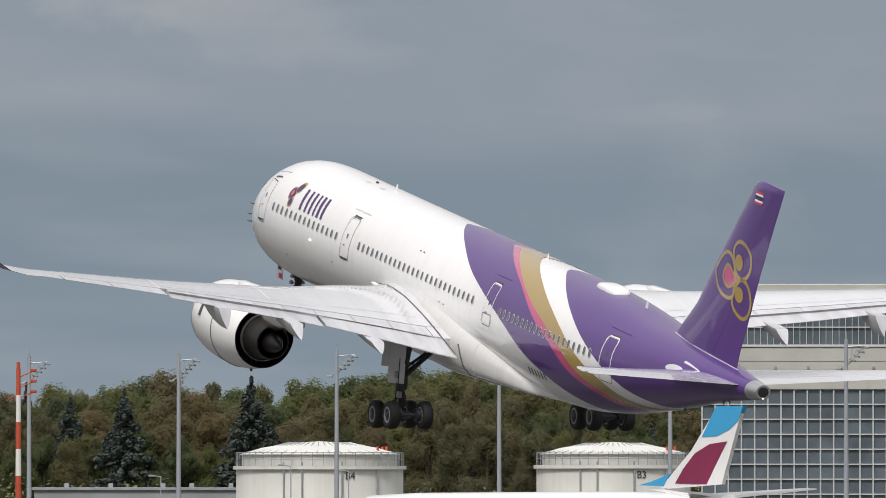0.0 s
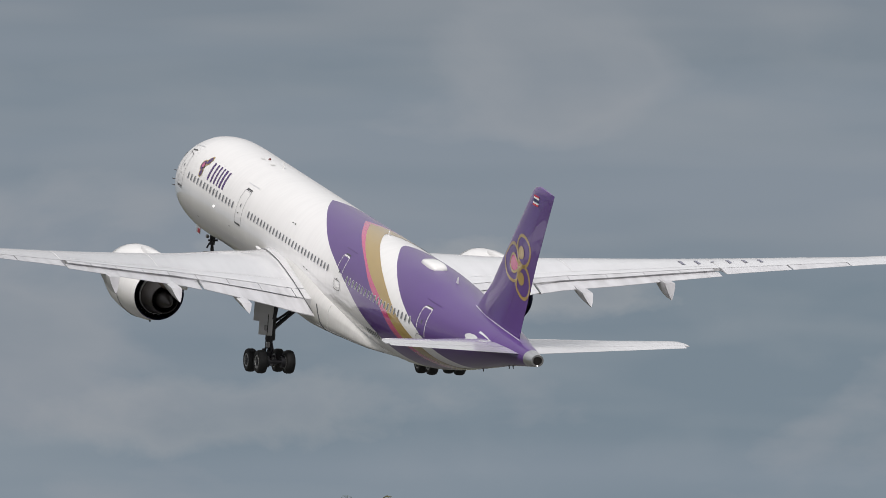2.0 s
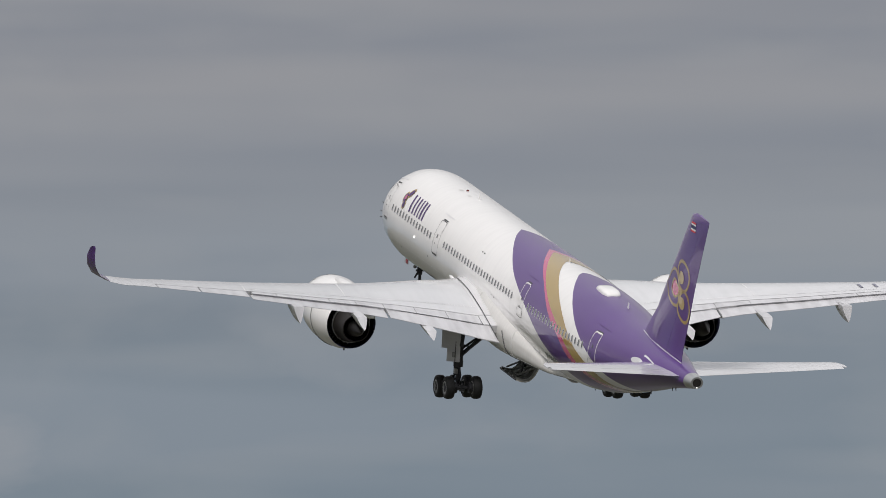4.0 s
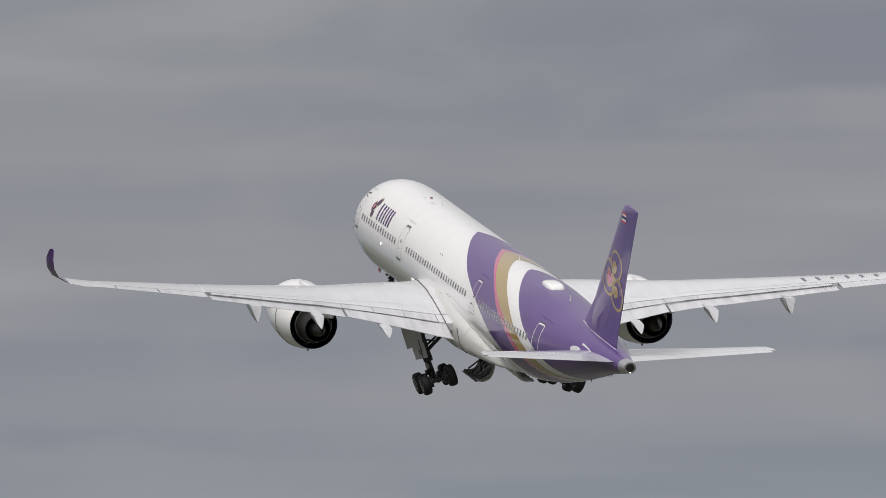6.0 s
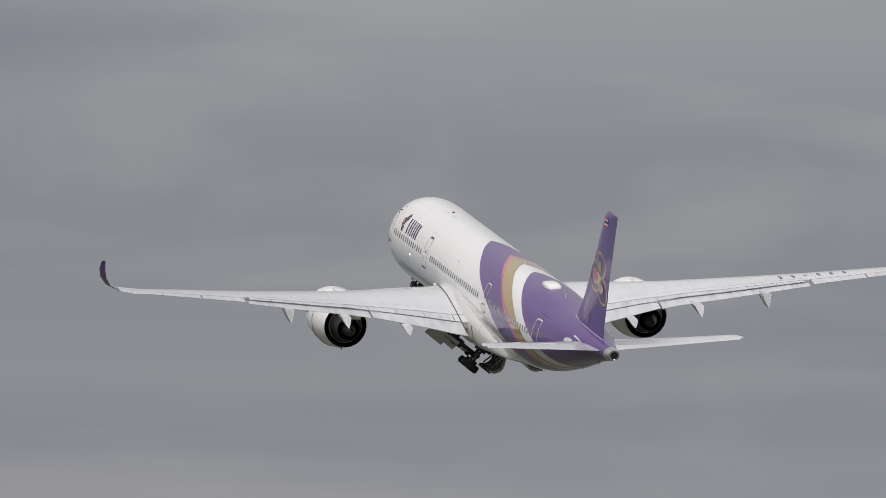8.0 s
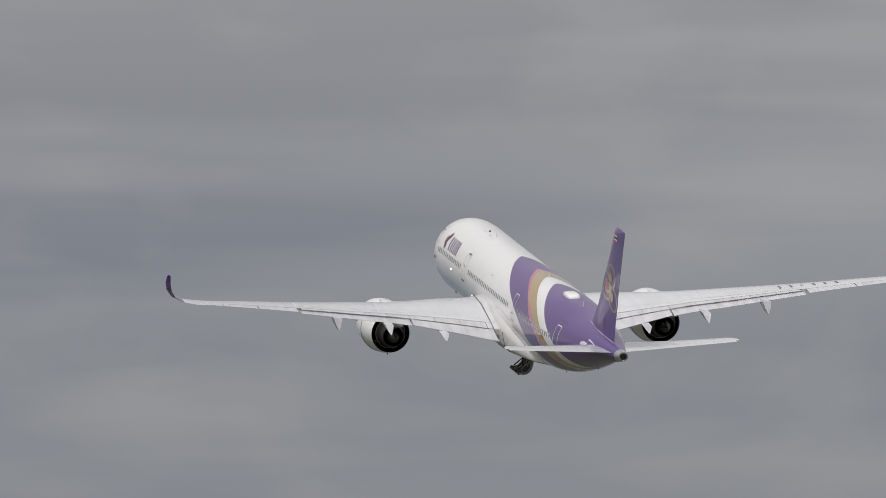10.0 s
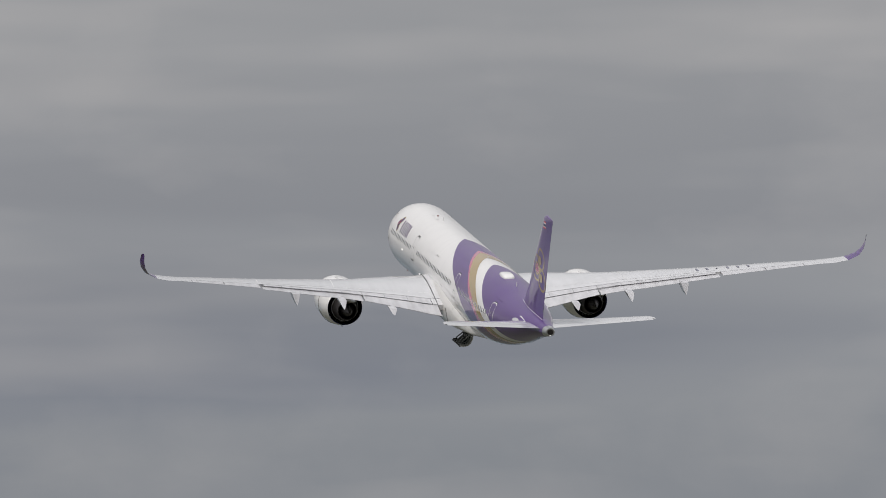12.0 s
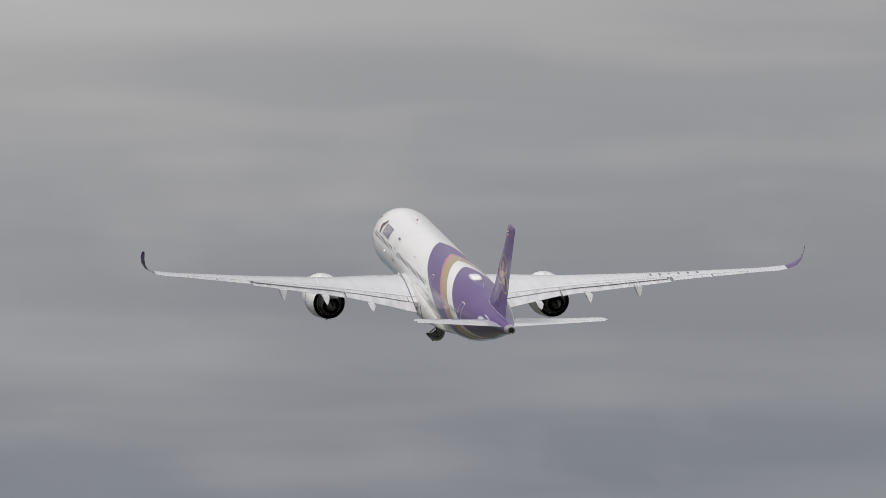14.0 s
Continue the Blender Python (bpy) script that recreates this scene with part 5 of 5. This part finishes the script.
# low shed and small posts in front of the wood
shed = thing("low_shed", "long low grey flat-roofed shed", "shed", (1209.2, -551.3, 0), turn=-24.5 + 90)
part("shed_body", box(-9, 9, -4, 4, 0, 6.5, 0.03), WALL_GREY, shed)
part("roof_edge", box(-9.2, 9.2, -4.2, 4.2, 6.5, 6.75, 0.03), STEEL, shed)
for x in (-7.5, -4.2, -1.8, 2.6, 6.3):
    part("roof_vent", box(x - 0.2, x + 0.2, -0.4, 0, 6.75, 7.1, 0.03), STEEL, shed)
for dx, dy, h in ((1087.2, -508.1, 8.2), (1100.4, -503.3, 7.4), (1092.6, -515.5, 7.8)):
    p = thing("lamp_post", "thin grey lamp post with a short arm", "lamp post", (dx, dy, 0), turn=70, group="lamp posts")
    part("post", tube((0, 0, 0), (0, 0, h), 0.055, 0.045, 8), MAST_GREY, p)
    part("arm", join(tube((0, 0, h), (0.6, 0, h + 0.1), 0.05, n=6), box(0.5, 0.95, -0.12, 0.12, h + 0.02, h + 0.16, 0.02)), STEEL, p)

# terminal: glass storeys between pale bands, seen end on
terminal = tagged(new("terminal_building"), "pale terminal building with blue-grey glass storeys", "building")
terminal.matrix_world = pose(1344.6, -671.5, 0, 0, 0, 63.0)
# its front looks along its own +y; x runs from its left corner at 0 to the far right end
part("core", box(-70, 0, -30, -0.6, 0, 20.2), CONCRETE, terminal)
part("upper_core", box(-70, -3.1, -28, -0.9, 20.2, 25.6), CONCRETE, terminal)
part("roof", box(-70.5, -2.7, -29, 1.0, 25.6, 26.3, 0.08), CONCRETE, terminal)
part("roof_trim", box(-70.5, -2.6, 1.0, 1.1, 25.55, 25.8), FACADE_FRAME, terminal)
part("plain_band", box(-70, 0.1, -0.6, 0.25, 16.3, 20.3, 0.05), CONCRETE, terminal)
part("band_joint", join(*[box(-70, 0.1, 0.25, 0.28, z, z + 0.06) for z in (17.6, 18.95)]), WALL_GREY, terminal)
part("band_coping", box(-70, 0.2, -0.7, 0.35, 20.3, 20.5, 0.03), FACADE_FRAME, terminal)
for z0, z1, rows, step, x1 in ((20.5, 25.6, 3, 0.62, -3.1), (3.5, 16.3, 9, 1.25, 0.0)):
    part("glass_storey", box(-70, x1, -0.6, -0.05, z0, z1), FACADE_GLASS, terminal, "blue-grey glass storey")
    for k in range(int(24 / step) + 1):
        w = 0.03 if step < 1 else 0.07
        part("mullion", box(x1 - k * step - w, x1 - k * step + w, -0.05, 0.12, z0, z1), FACADE_FRAME, terminal)
    for j in range(rows + 1):
        z = z0 + (z1 - z0) * j / rows
        part("transom", box(-70, x1 + 0.05, -0.05, 0.15, z - 0.06, z + 0.06), FACADE_FRAME, terminal)
for k in range(6):
    part("wall_lamp", box(-4 - k * 3.1, -3.75 - k * 3.1, 0.25, 0.45, 18.2, 18.5, 0.03), STEEL, terminal)
part("roof_stair", join(*[tube((-1.7 + k * 0.3, -0.3, 20.4 + k * 0.35), (-1.7 + k * 0.3, -1.3, 20.4 + k * 0.35), 0.06, n=6) for k in range(5)] + [tube((-2.9 + k * 0.55, -0.4, 20.4), (-2.9 + k * 0.55, -0.4, 23.0), 0.05, n=6) for k in range(4)] + [tube((-2.9, -0.4, z), (-1.2, -0.4, z), 0.05, n=6) for z in (21.8, 22.4, 23.0)]), STEEL, terminal, "steel roof stair with railing")

# parked narrow-body airliner with a blue and burgundy tail
parked = tagged(new("parked_airliner"), "white parked narrow-body airliner with a blue and burgundy tail", "airliner")
parked.matrix_world = pose(839.7, -408.2, 0, 0, 0, 16)
P_R = [(-18.5, 0.35, 5.6), (-15, 0.95, 5.25), (-11, 1.6, 4.8), (-7, 1.95, 4.5), (10, 1.98, 4.4), (14, 1.9, 4.35), (16, 1.6, 4.2), (17.5, 1.0, 4.0), (18.2, 0.3, 3.9)]
part("fuselage", loft([[(x, r * math.cos(a), z + r * math.sin(a)) for a in [2 * math.pi * j / 40 for j in range(40)]] for x, r, z in [(x, r, z - 0.45) for x, r, z in P_R]]), WHITE, parked, angle=60)


def parked_fin(rows, mat, name, y=0.14):
    ring = lambda pts, s: [(x, s, z) for x, z in pts]
    part(name, loft([ring(rows, -y), ring(rows, y)]), mat, parked, smooth=False)


parked_fin([(-11.2, 6.1), (-16.6, 6.4), (-18.4, 10.9), (-16.2, 10.9), (-14.0, 8.4)], WHITE, "fin")
parked_fin([(-14.9, 9.15), (-16.2, 9.2), (-17.3, 9.6), (-18.05, 10.1), (-18.45, 10.95), (-16.15, 10.95)], BLUE_TAIL, "fin_blue_top", 0.17)
parked_fin([(-12.6, 6.45), (-15.3, 6.4), (-16.0, 7.4), (-17.1, 8.9), (-15.6, 8.75), (-14.3, 8.2), (-13.3, 7.3)], BURGUNDY, "fin_burgundy_field", 0.17)
parked_fin([(-9.4, 6.35), (-11.6, 6.3), (-12.1, 7.0), (-10.5, 6.55)], BLUE_TAIL, "fin_blue_root", 0.17)
for side in (1, -1):
    part("tailplane", loft([[(-14.3, side * 0.5, 5.6), (-17, side * 0.5, 5.6), (-17, side * 0.5, 5.8), (-14.3, side * 0.5, 5.85)], [(-16.8, side * 6, 6.1), (-18.1, side * 6, 6.1), (-18.1, side * 6, 6.16), (-16.8, side * 6, 6.18)]]), WING_PAINT, parked)
    part("wing", loft([[(4.5, side * 1.5, 3.4), (-2.5, side * 1.5, 3.3), (-2.5, side * 1.5, 3.6), (4.5, side * 1.5, 3.9)], [(-3.5, side * 16.5, 4.6), (-5, side * 16.5, 4.6), (-5, side * 16.5, 4.7), (-3.5, side * 16.5, 4.75)]]), WING_PAINT, parked)
    part("engine", turned([(1.5, 0.7), (3, 1.05), (5, 1.1), (5.8, 0.95), (5.6, 0.85)], 24), WHITE, parked).data.transform(Matrix.Translation((0, side * 5.7, 2.1)))
    part("main_wheels", join(tube((-1.2, side * 3.5, 0.55), (-1.2, side * 4.1, 0.55), 0.55, n=16), tube((-1.2, side * 3.8, 0.5), (-1.2, side * 3.8, 3.4), 0.12, n=8)), RUBBER, parked)
part("nose_wheels", join(tube((12.5, -0.3, 0.4), (12.5, 0.3, 0.4), 0.4, n=14), tube((12.5, 0, 0.4), (12.5, 0, 2.6), 0.1, n=8)), RUBBER, parked)
part("cockpit_window", loft([[(16.0, 1.2 * math.cos(a), 4.75 + 0.2 * 0 + 1.12 * math.sin(a) * 0.75) for a in [math.pi * j / 10 for j in range(11)]], [(16.7, 0.95 * math.cos(a), 4.6 + 0.95 * math.sin(a) * 0.72) for a in [math.pi * j / 10 for j in range(11)]]], cap=False, closed=False), GLASS_DARK, parked)


# ---- trees ----
def leaf_quads(rng, centre, size, count, spread):
    vs, fs = [], []
    for _ in range(count):
        while True:
            v = Vector((rng.uniform(-1, 1), rng.uniform(-1, 1), rng.uniform(-1, 1)))
            if 0.35 < v.length < 1:
                break
        p = Vector(centre) + Vector((v.x * spread[0], v.y * spread[1], v.z * spread[2]))
        away = (v + Vector((rng.uniform(-0.3, 0.3), rng.uniform(-0.3, 0.3), rng.uniform(-0.1, 0.6)))).normalized()
        q = away.to_track_quat("Z", "Y").to_matrix() @ Matrix.Rotation(rng.uniform(0, 6.28), 3, "Z")
        s = size * rng.uniform(0.6, 1.3)
        k = len(vs)
        vs += [tuple(p + q @ Vector(c)) for c in ((-s, -s * 0.5, 0), (s * 0.4, -s * 0.7, s * 0.2), (s, s * 0.4, 0), (-s * 0.3, s * 0.7, -s * 0.2))]
        fs.append((k, k + 1, k + 2, k + 3))
    return vs, fs


def clump(rng, centre, r):
    """The dense heart of a spray of leaves, uneven all round."""
    rings = []
    for i in range(7):
        b = math.pi * (i + 0.15) / 6.3
        rings.append([(centre[0] + r * rng.uniform(0.75, 1.15) * math.sin(b) * math.cos(a), centre[1] + r * rng.uniform(0.75, 1.15) * math.sin(b) * math.sin(a), centre[2] + r * rng.uniform(0.85, 1.15) * math.cos(b)) for a in [2 * math.pi * j / 10 for j in range(10)]])
    return loft(rings)


def broadleaf(seed, h):
    rng = random.Random(seed)
    trunk = [tube((0, 0, 0), (0.1, 0.05, h * 0.3), 0.3, 0.22, 8), tube((0.1, 0.05, h * 0.3), (0.0, 0.2, h * 0.8), 0.22, 0.06, 7)]
    crown = []
    slim = rng.uniform(0.8, 1.2)
    for k in range(26):
        u = rng.uniform(0.0, 1.0)
        z = h * (0.1 + 0.8 * u)
        reach = h * 0.2 * slim * math.sin(math.pi * min(1, 0.3 + 0.62 * u)) + 0.2
        a = rng.uniform(0, 6.28)
        d = rng.uniform(0.3, 1.0) * reach
        c = (math.cos(a) * d, math.sin(a) * d, z)
        trunk.append(tube((0.05, 0.1, max(h * 0.08, z - h * 0.14)), c, 0.08, 0.02, 5))
        r = rng.uniform(0.06, 0.115) * h
        crown.append(clump(rng, c, r * 0.62))
        crown.append(leaf_quads(rng, c, 0.115, 480, (r * 1.1, r * 1.1, r * rng.uniform(0.9, 1.4))))
    for k in range(5):
        c = (rng.uniform(-0.07, 0.07) * h, rng.uniform(-0.07, 0.07) * h, h * rng.uniform(0.84, 0.95))
        crown.append(leaf_quads(rng, c, 0.115, 240, (h * 0.05, h * 0.05, h * 0.06)))
    return join(*trunk), join(*crown)


def conifer(seed, h):
    rng = random.Random(seed)
    trunk = [tube((0, 0, 0), (0, 0, h * 0.9), 0.28, 0.03, 8)]
    crown = []
    tiers = 20
    for k in range(tiers):
        u = k / (tiers - 1)
        z = h * (0.1 + 0.88 * u)
        reach = h * 0.3 * (1 - u) ** 0.95 * rng.uniform(0.7, 1.2) + 0.03
        for j in range(8):
            a = rng.uniform(0, 6.28)
            d = reach * rng.uniform(0.7, 1.1)
            zb = z + rng.uniform(-0.35, 0.35) * (1 - u)
            tip = (math.cos(a) * d, math.sin(a) * d, zb - d * 0.2)
            trunk.append(tube((0, 0, zb), tip, 0.04, 0.015, 4))
            for m in (0.2, 0.4, 0.6, 0.8, 1.0):
                crown.append(leaf_quads(rng, (tip[0] * m, tip[1] * m, zb - d * 0.2 * m), 0.11 + 0.13 * (1 - u), 20, (0.1 + 0.38 * (1 - u), 0.1 + 0.38 * (1 - u), 0.45)))
    return join(*trunk), join(*crown)


def tree_thing(kind, seed, h, label):
    t = tagged(new("tree"), label, "tree", "edge of the wood")
    trunk, crown = (broadleaf if kind == "broad" else conifer)(seed, h)
    part("trunk", trunk, BARK, t)
    part("crown", crown, LEAVES if kind == "broad" else NEEDLES, t, smooth=False)
    return t


BROAD = [tree_thing("broad", 11 + k, 16.0, "broadleaved tree in dull autumn green and brown") for k in range(6)]
FIR = [tree_thing("fir", 31 + k, 16.0, "tall dark green conifer at the wood's edge") for k in range(2)]
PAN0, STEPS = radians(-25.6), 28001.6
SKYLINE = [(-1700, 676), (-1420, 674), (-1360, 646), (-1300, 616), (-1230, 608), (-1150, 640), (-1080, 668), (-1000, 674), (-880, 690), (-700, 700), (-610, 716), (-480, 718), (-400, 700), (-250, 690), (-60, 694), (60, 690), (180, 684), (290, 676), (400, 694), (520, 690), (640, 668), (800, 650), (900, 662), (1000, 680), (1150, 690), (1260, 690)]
wood = random.Random(5)
first = {}


def plant(src, at, h, turn, wide):
    key = src.name
    m = pose(*at, 0, 0, turn)
    ob = src if key not in first else copy_thing(src, m)
    first[key] = True
    ob.matrix_world = m @ Matrix.Diagonal((h / 16.0 * wide, h / 16.0 * wide, h / 16.0, 1))


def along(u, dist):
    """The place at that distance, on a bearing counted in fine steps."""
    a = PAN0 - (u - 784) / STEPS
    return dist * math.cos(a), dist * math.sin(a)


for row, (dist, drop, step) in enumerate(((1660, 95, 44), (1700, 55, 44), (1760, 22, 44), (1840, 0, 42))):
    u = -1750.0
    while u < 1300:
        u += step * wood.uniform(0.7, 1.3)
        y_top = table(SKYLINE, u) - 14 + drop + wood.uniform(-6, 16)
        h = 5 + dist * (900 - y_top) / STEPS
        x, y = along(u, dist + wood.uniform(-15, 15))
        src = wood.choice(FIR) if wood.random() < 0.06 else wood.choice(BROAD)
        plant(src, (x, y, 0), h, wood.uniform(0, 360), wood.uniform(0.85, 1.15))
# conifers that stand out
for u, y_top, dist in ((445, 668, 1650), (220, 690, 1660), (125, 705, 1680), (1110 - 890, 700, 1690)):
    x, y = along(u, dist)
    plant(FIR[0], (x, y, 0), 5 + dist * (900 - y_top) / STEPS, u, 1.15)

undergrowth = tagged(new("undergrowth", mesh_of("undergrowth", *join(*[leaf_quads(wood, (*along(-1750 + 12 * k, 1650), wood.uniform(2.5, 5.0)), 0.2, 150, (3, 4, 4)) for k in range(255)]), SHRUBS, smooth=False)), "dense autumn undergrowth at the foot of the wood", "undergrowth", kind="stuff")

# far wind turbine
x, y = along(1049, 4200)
turbine = thing("wind_turbine", "far pale three-bladed wind turbine", "wind turbine", (x, y, 0), turn=-25)
part("tower", tube((0, 0, 0), (0, 0, 46), 1.3, 0.8, 16), MAST_GREY, turbine)
part("nacelle", box(-3, 2, -1.1, 1.1, 45, 47.2, 0.3), MAST_GREY, turbine)
for a in (8, 128, 248):
    part("blade", moved(loft([[(-0.3, -0.5, 0.5), (0.3, -0.5, 0.5), (0.3, 0.8, 0.5), (-0.3, 0.8, 0.5)], [(-0.1, -0.9, 4), (0.1, -0.9, 4), (0.1, 0.9, 4), (-0.1, 0.9, 4)], [(-0.04, -0.2, 17), (0.04, -0.2, 17), (0.04, 0.1, 17), (-0.04, 0.1, 17)]]), Matrix.Translation((-3.4, 0, 46.1)) @ Matrix.Rotation(radians(a), 4, "X")), MAST_GREY, turbine)


# ---- what moves ----
# seconds, place in metres and turn in degrees of the climbing airliner
FLIGHT = [
    (0.0, 708.204, -342.848, 15.300, 0.365, -10.439, -4.270),
    (0.5, 750.379, -343.263, 17.826, 0.576, -11.024, -4.159),
    (1.0, 793.924, -344.228, 20.933, 0.548, -11.646, -3.974),
    (1.5, 837.523, -345.711, 24.505, 0.494, -12.255, -3.737),
    (2.0, 883.077, -346.280, 29.179, 0.205, -12.957, -3.263),
    (2.5, 927.968, -345.711, 34.814, -0.115, -13.305, -2.870),
    (3.0, 934.801, -331.751, 39.564, -0.218, -13.554, -2.725),
    (3.2, 933.100, -325.482, 41.344, -0.423, -13.605, -2.603),
    (3.7, 928.257, -311.914, 45.898, -0.647, -13.752, -2.319),
    (4.2, 923.315, -300.652, 50.574, -0.863, -13.776, -2.318),
    (4.8, 922.782, -290.567, 56.340, -1.120, -13.756, -2.370),
    (5.3, 934.739, -286.240, 61.559, -1.340, -13.794, -2.186),
    (5.5, 942.248, -285.125, 63.705, -1.483, -13.754, -2.117),
    (6.0, 966.834, -283.886, 69.265, -1.744, -13.755, -2.106),
    (6.5, 996.023, -284.035, 75.038, -1.850, -13.811, -2.004),
    (7.0, 1028.100, -284.901, 80.947, -2.111, -13.802, -1.761),
    (7.5, 1061.086, -286.046, 86.931, -2.481, -13.856, -1.747),
    (8.0, 1094.489, -287.171, 92.958, -2.800, -13.904, -1.775),
    (8.5, 1127.468, -288.041, 98.972, -2.821, -13.951, -1.777),
    (8.7, 1140.587, -288.308, 101.388, -2.890, -14.005, -1.625),
    (9.3, 1179.136, -289.125, 108.505, -3.021, -14.162, -1.458),
    (9.9, 1220.290, -290.605, 115.776, -3.156, -14.279, -1.381),
    (10.4, 1254.140, -291.637, 121.761, -3.211, -14.386, -1.291),
    (10.8, 1280.661, -292.212, 126.489, -3.182, -14.505, -1.148),
    (11.0, 1294.174, -292.478, 128.896, -3.101, -14.577, -1.130),
    (11.5, 1328.642, -293.291, 134.825, -2.869, -14.797, -1.037),
    (12.0, 1362.354, -293.942, 140.569, -2.622, -15.073, -0.936),
    (12.5, 1396.172, -294.552, 146.245, -2.319, -15.355, -0.890),
    (13.0, 1430.358, -295.038, 151.950, -1.928, -15.570, -0.817),
    (13.5, 1463.890, -295.085, 157.699, -1.658, -15.752, -0.776),
    (14.0, 1497.557, -294.713, 163.730, -1.582, -15.925, -0.760),
]


def motions():
    walk(airliner, [(t, pose(x, y, z, rx, ry, rz)) for t, x, y, z, rx, ry, rz in FLIGHT])
    # main legs swing inwards under the belly
    swing = [(0.0, 0), (4.9, 0), (5.3, 5), (5.6, 10), (6.0, 19), (6.5, 27), (7.0, 35), (7.5, 42), (8.0, 50), (8.5, 58), (9.2, 70), (10.2, 86), (14.0, 86)]
    walk(gear_left, [(t, pose(33 - 33.4, 5.5, -1.9, -a, 0, 0)) for t, a in swing])
    walk(gear_right, [(t, pose(33 - 33.4, -5.5, -1.9, a, 0, 0)) for t, a in swing])
    for g_door, side in leg_doors:
        walk(g_door, [(t, pose(-0.1 * k, (0.12 + 0.2 * k) * side, 0, 0, 0, 58 * k * side)) for t, k in ((0.0, 1.0), (7.0, 1.0), (8.5, 0.85), (9.6, 0.3), (10.4, 0.0), (14.0, 0.0))])
    for stay, side in side_stays:
        rows = []
        for t, a in swing:
            c, d = math.cos(radians(a)), math.sin(radians(a))
            y, z = -2.3, -0.25
            gy, gz = y * c - z * d, y * d + z * c
            turn = math.degrees(math.atan2(gz + 1.9, gy + 0.1) - math.atan2(1.65, -2.2))
            turn = (turn + 180) % 360 - 180
            rows.append((t, pose(0, -0.1 * side, -1.9, turn * side, 0, 0)))
        walk(stay, rows)
    # the nose leg folds forwards
    fold = [(0.0, 0), (6.0, 0), (7.0, 18), (7.5, 32), (8.0, 46), (8.5, 58), (9.5, 84), (10.5, 96), (14.0, 96)]
    walk(nose_gear, [(t, pose(33 - 4.0, 0, -3.0, 0, -a, 0)) for t, a in fold])
    # belly doors hang open while the legs travel
    swing_door = [(0.0, 0), (2.4, 0), (3.0, 36), (3.7, 62), (4.4, 80), (5.3, 86), (14.0, 86)]
    walk(door_left, [(t, pose(33 - 33.9, 0.72, -3.72, -a, 0, 0)) for t, a in swing_door])
    closing = swing_door[:-1] + [(8.5, 78), (10.8, 40), (12.0, 34), (14.0, 34)]
    walk(door_right, [(t, pose(33 - 33.9, -0.4, -3.76, a, 0, 0)) for t, a in closing])


motions()
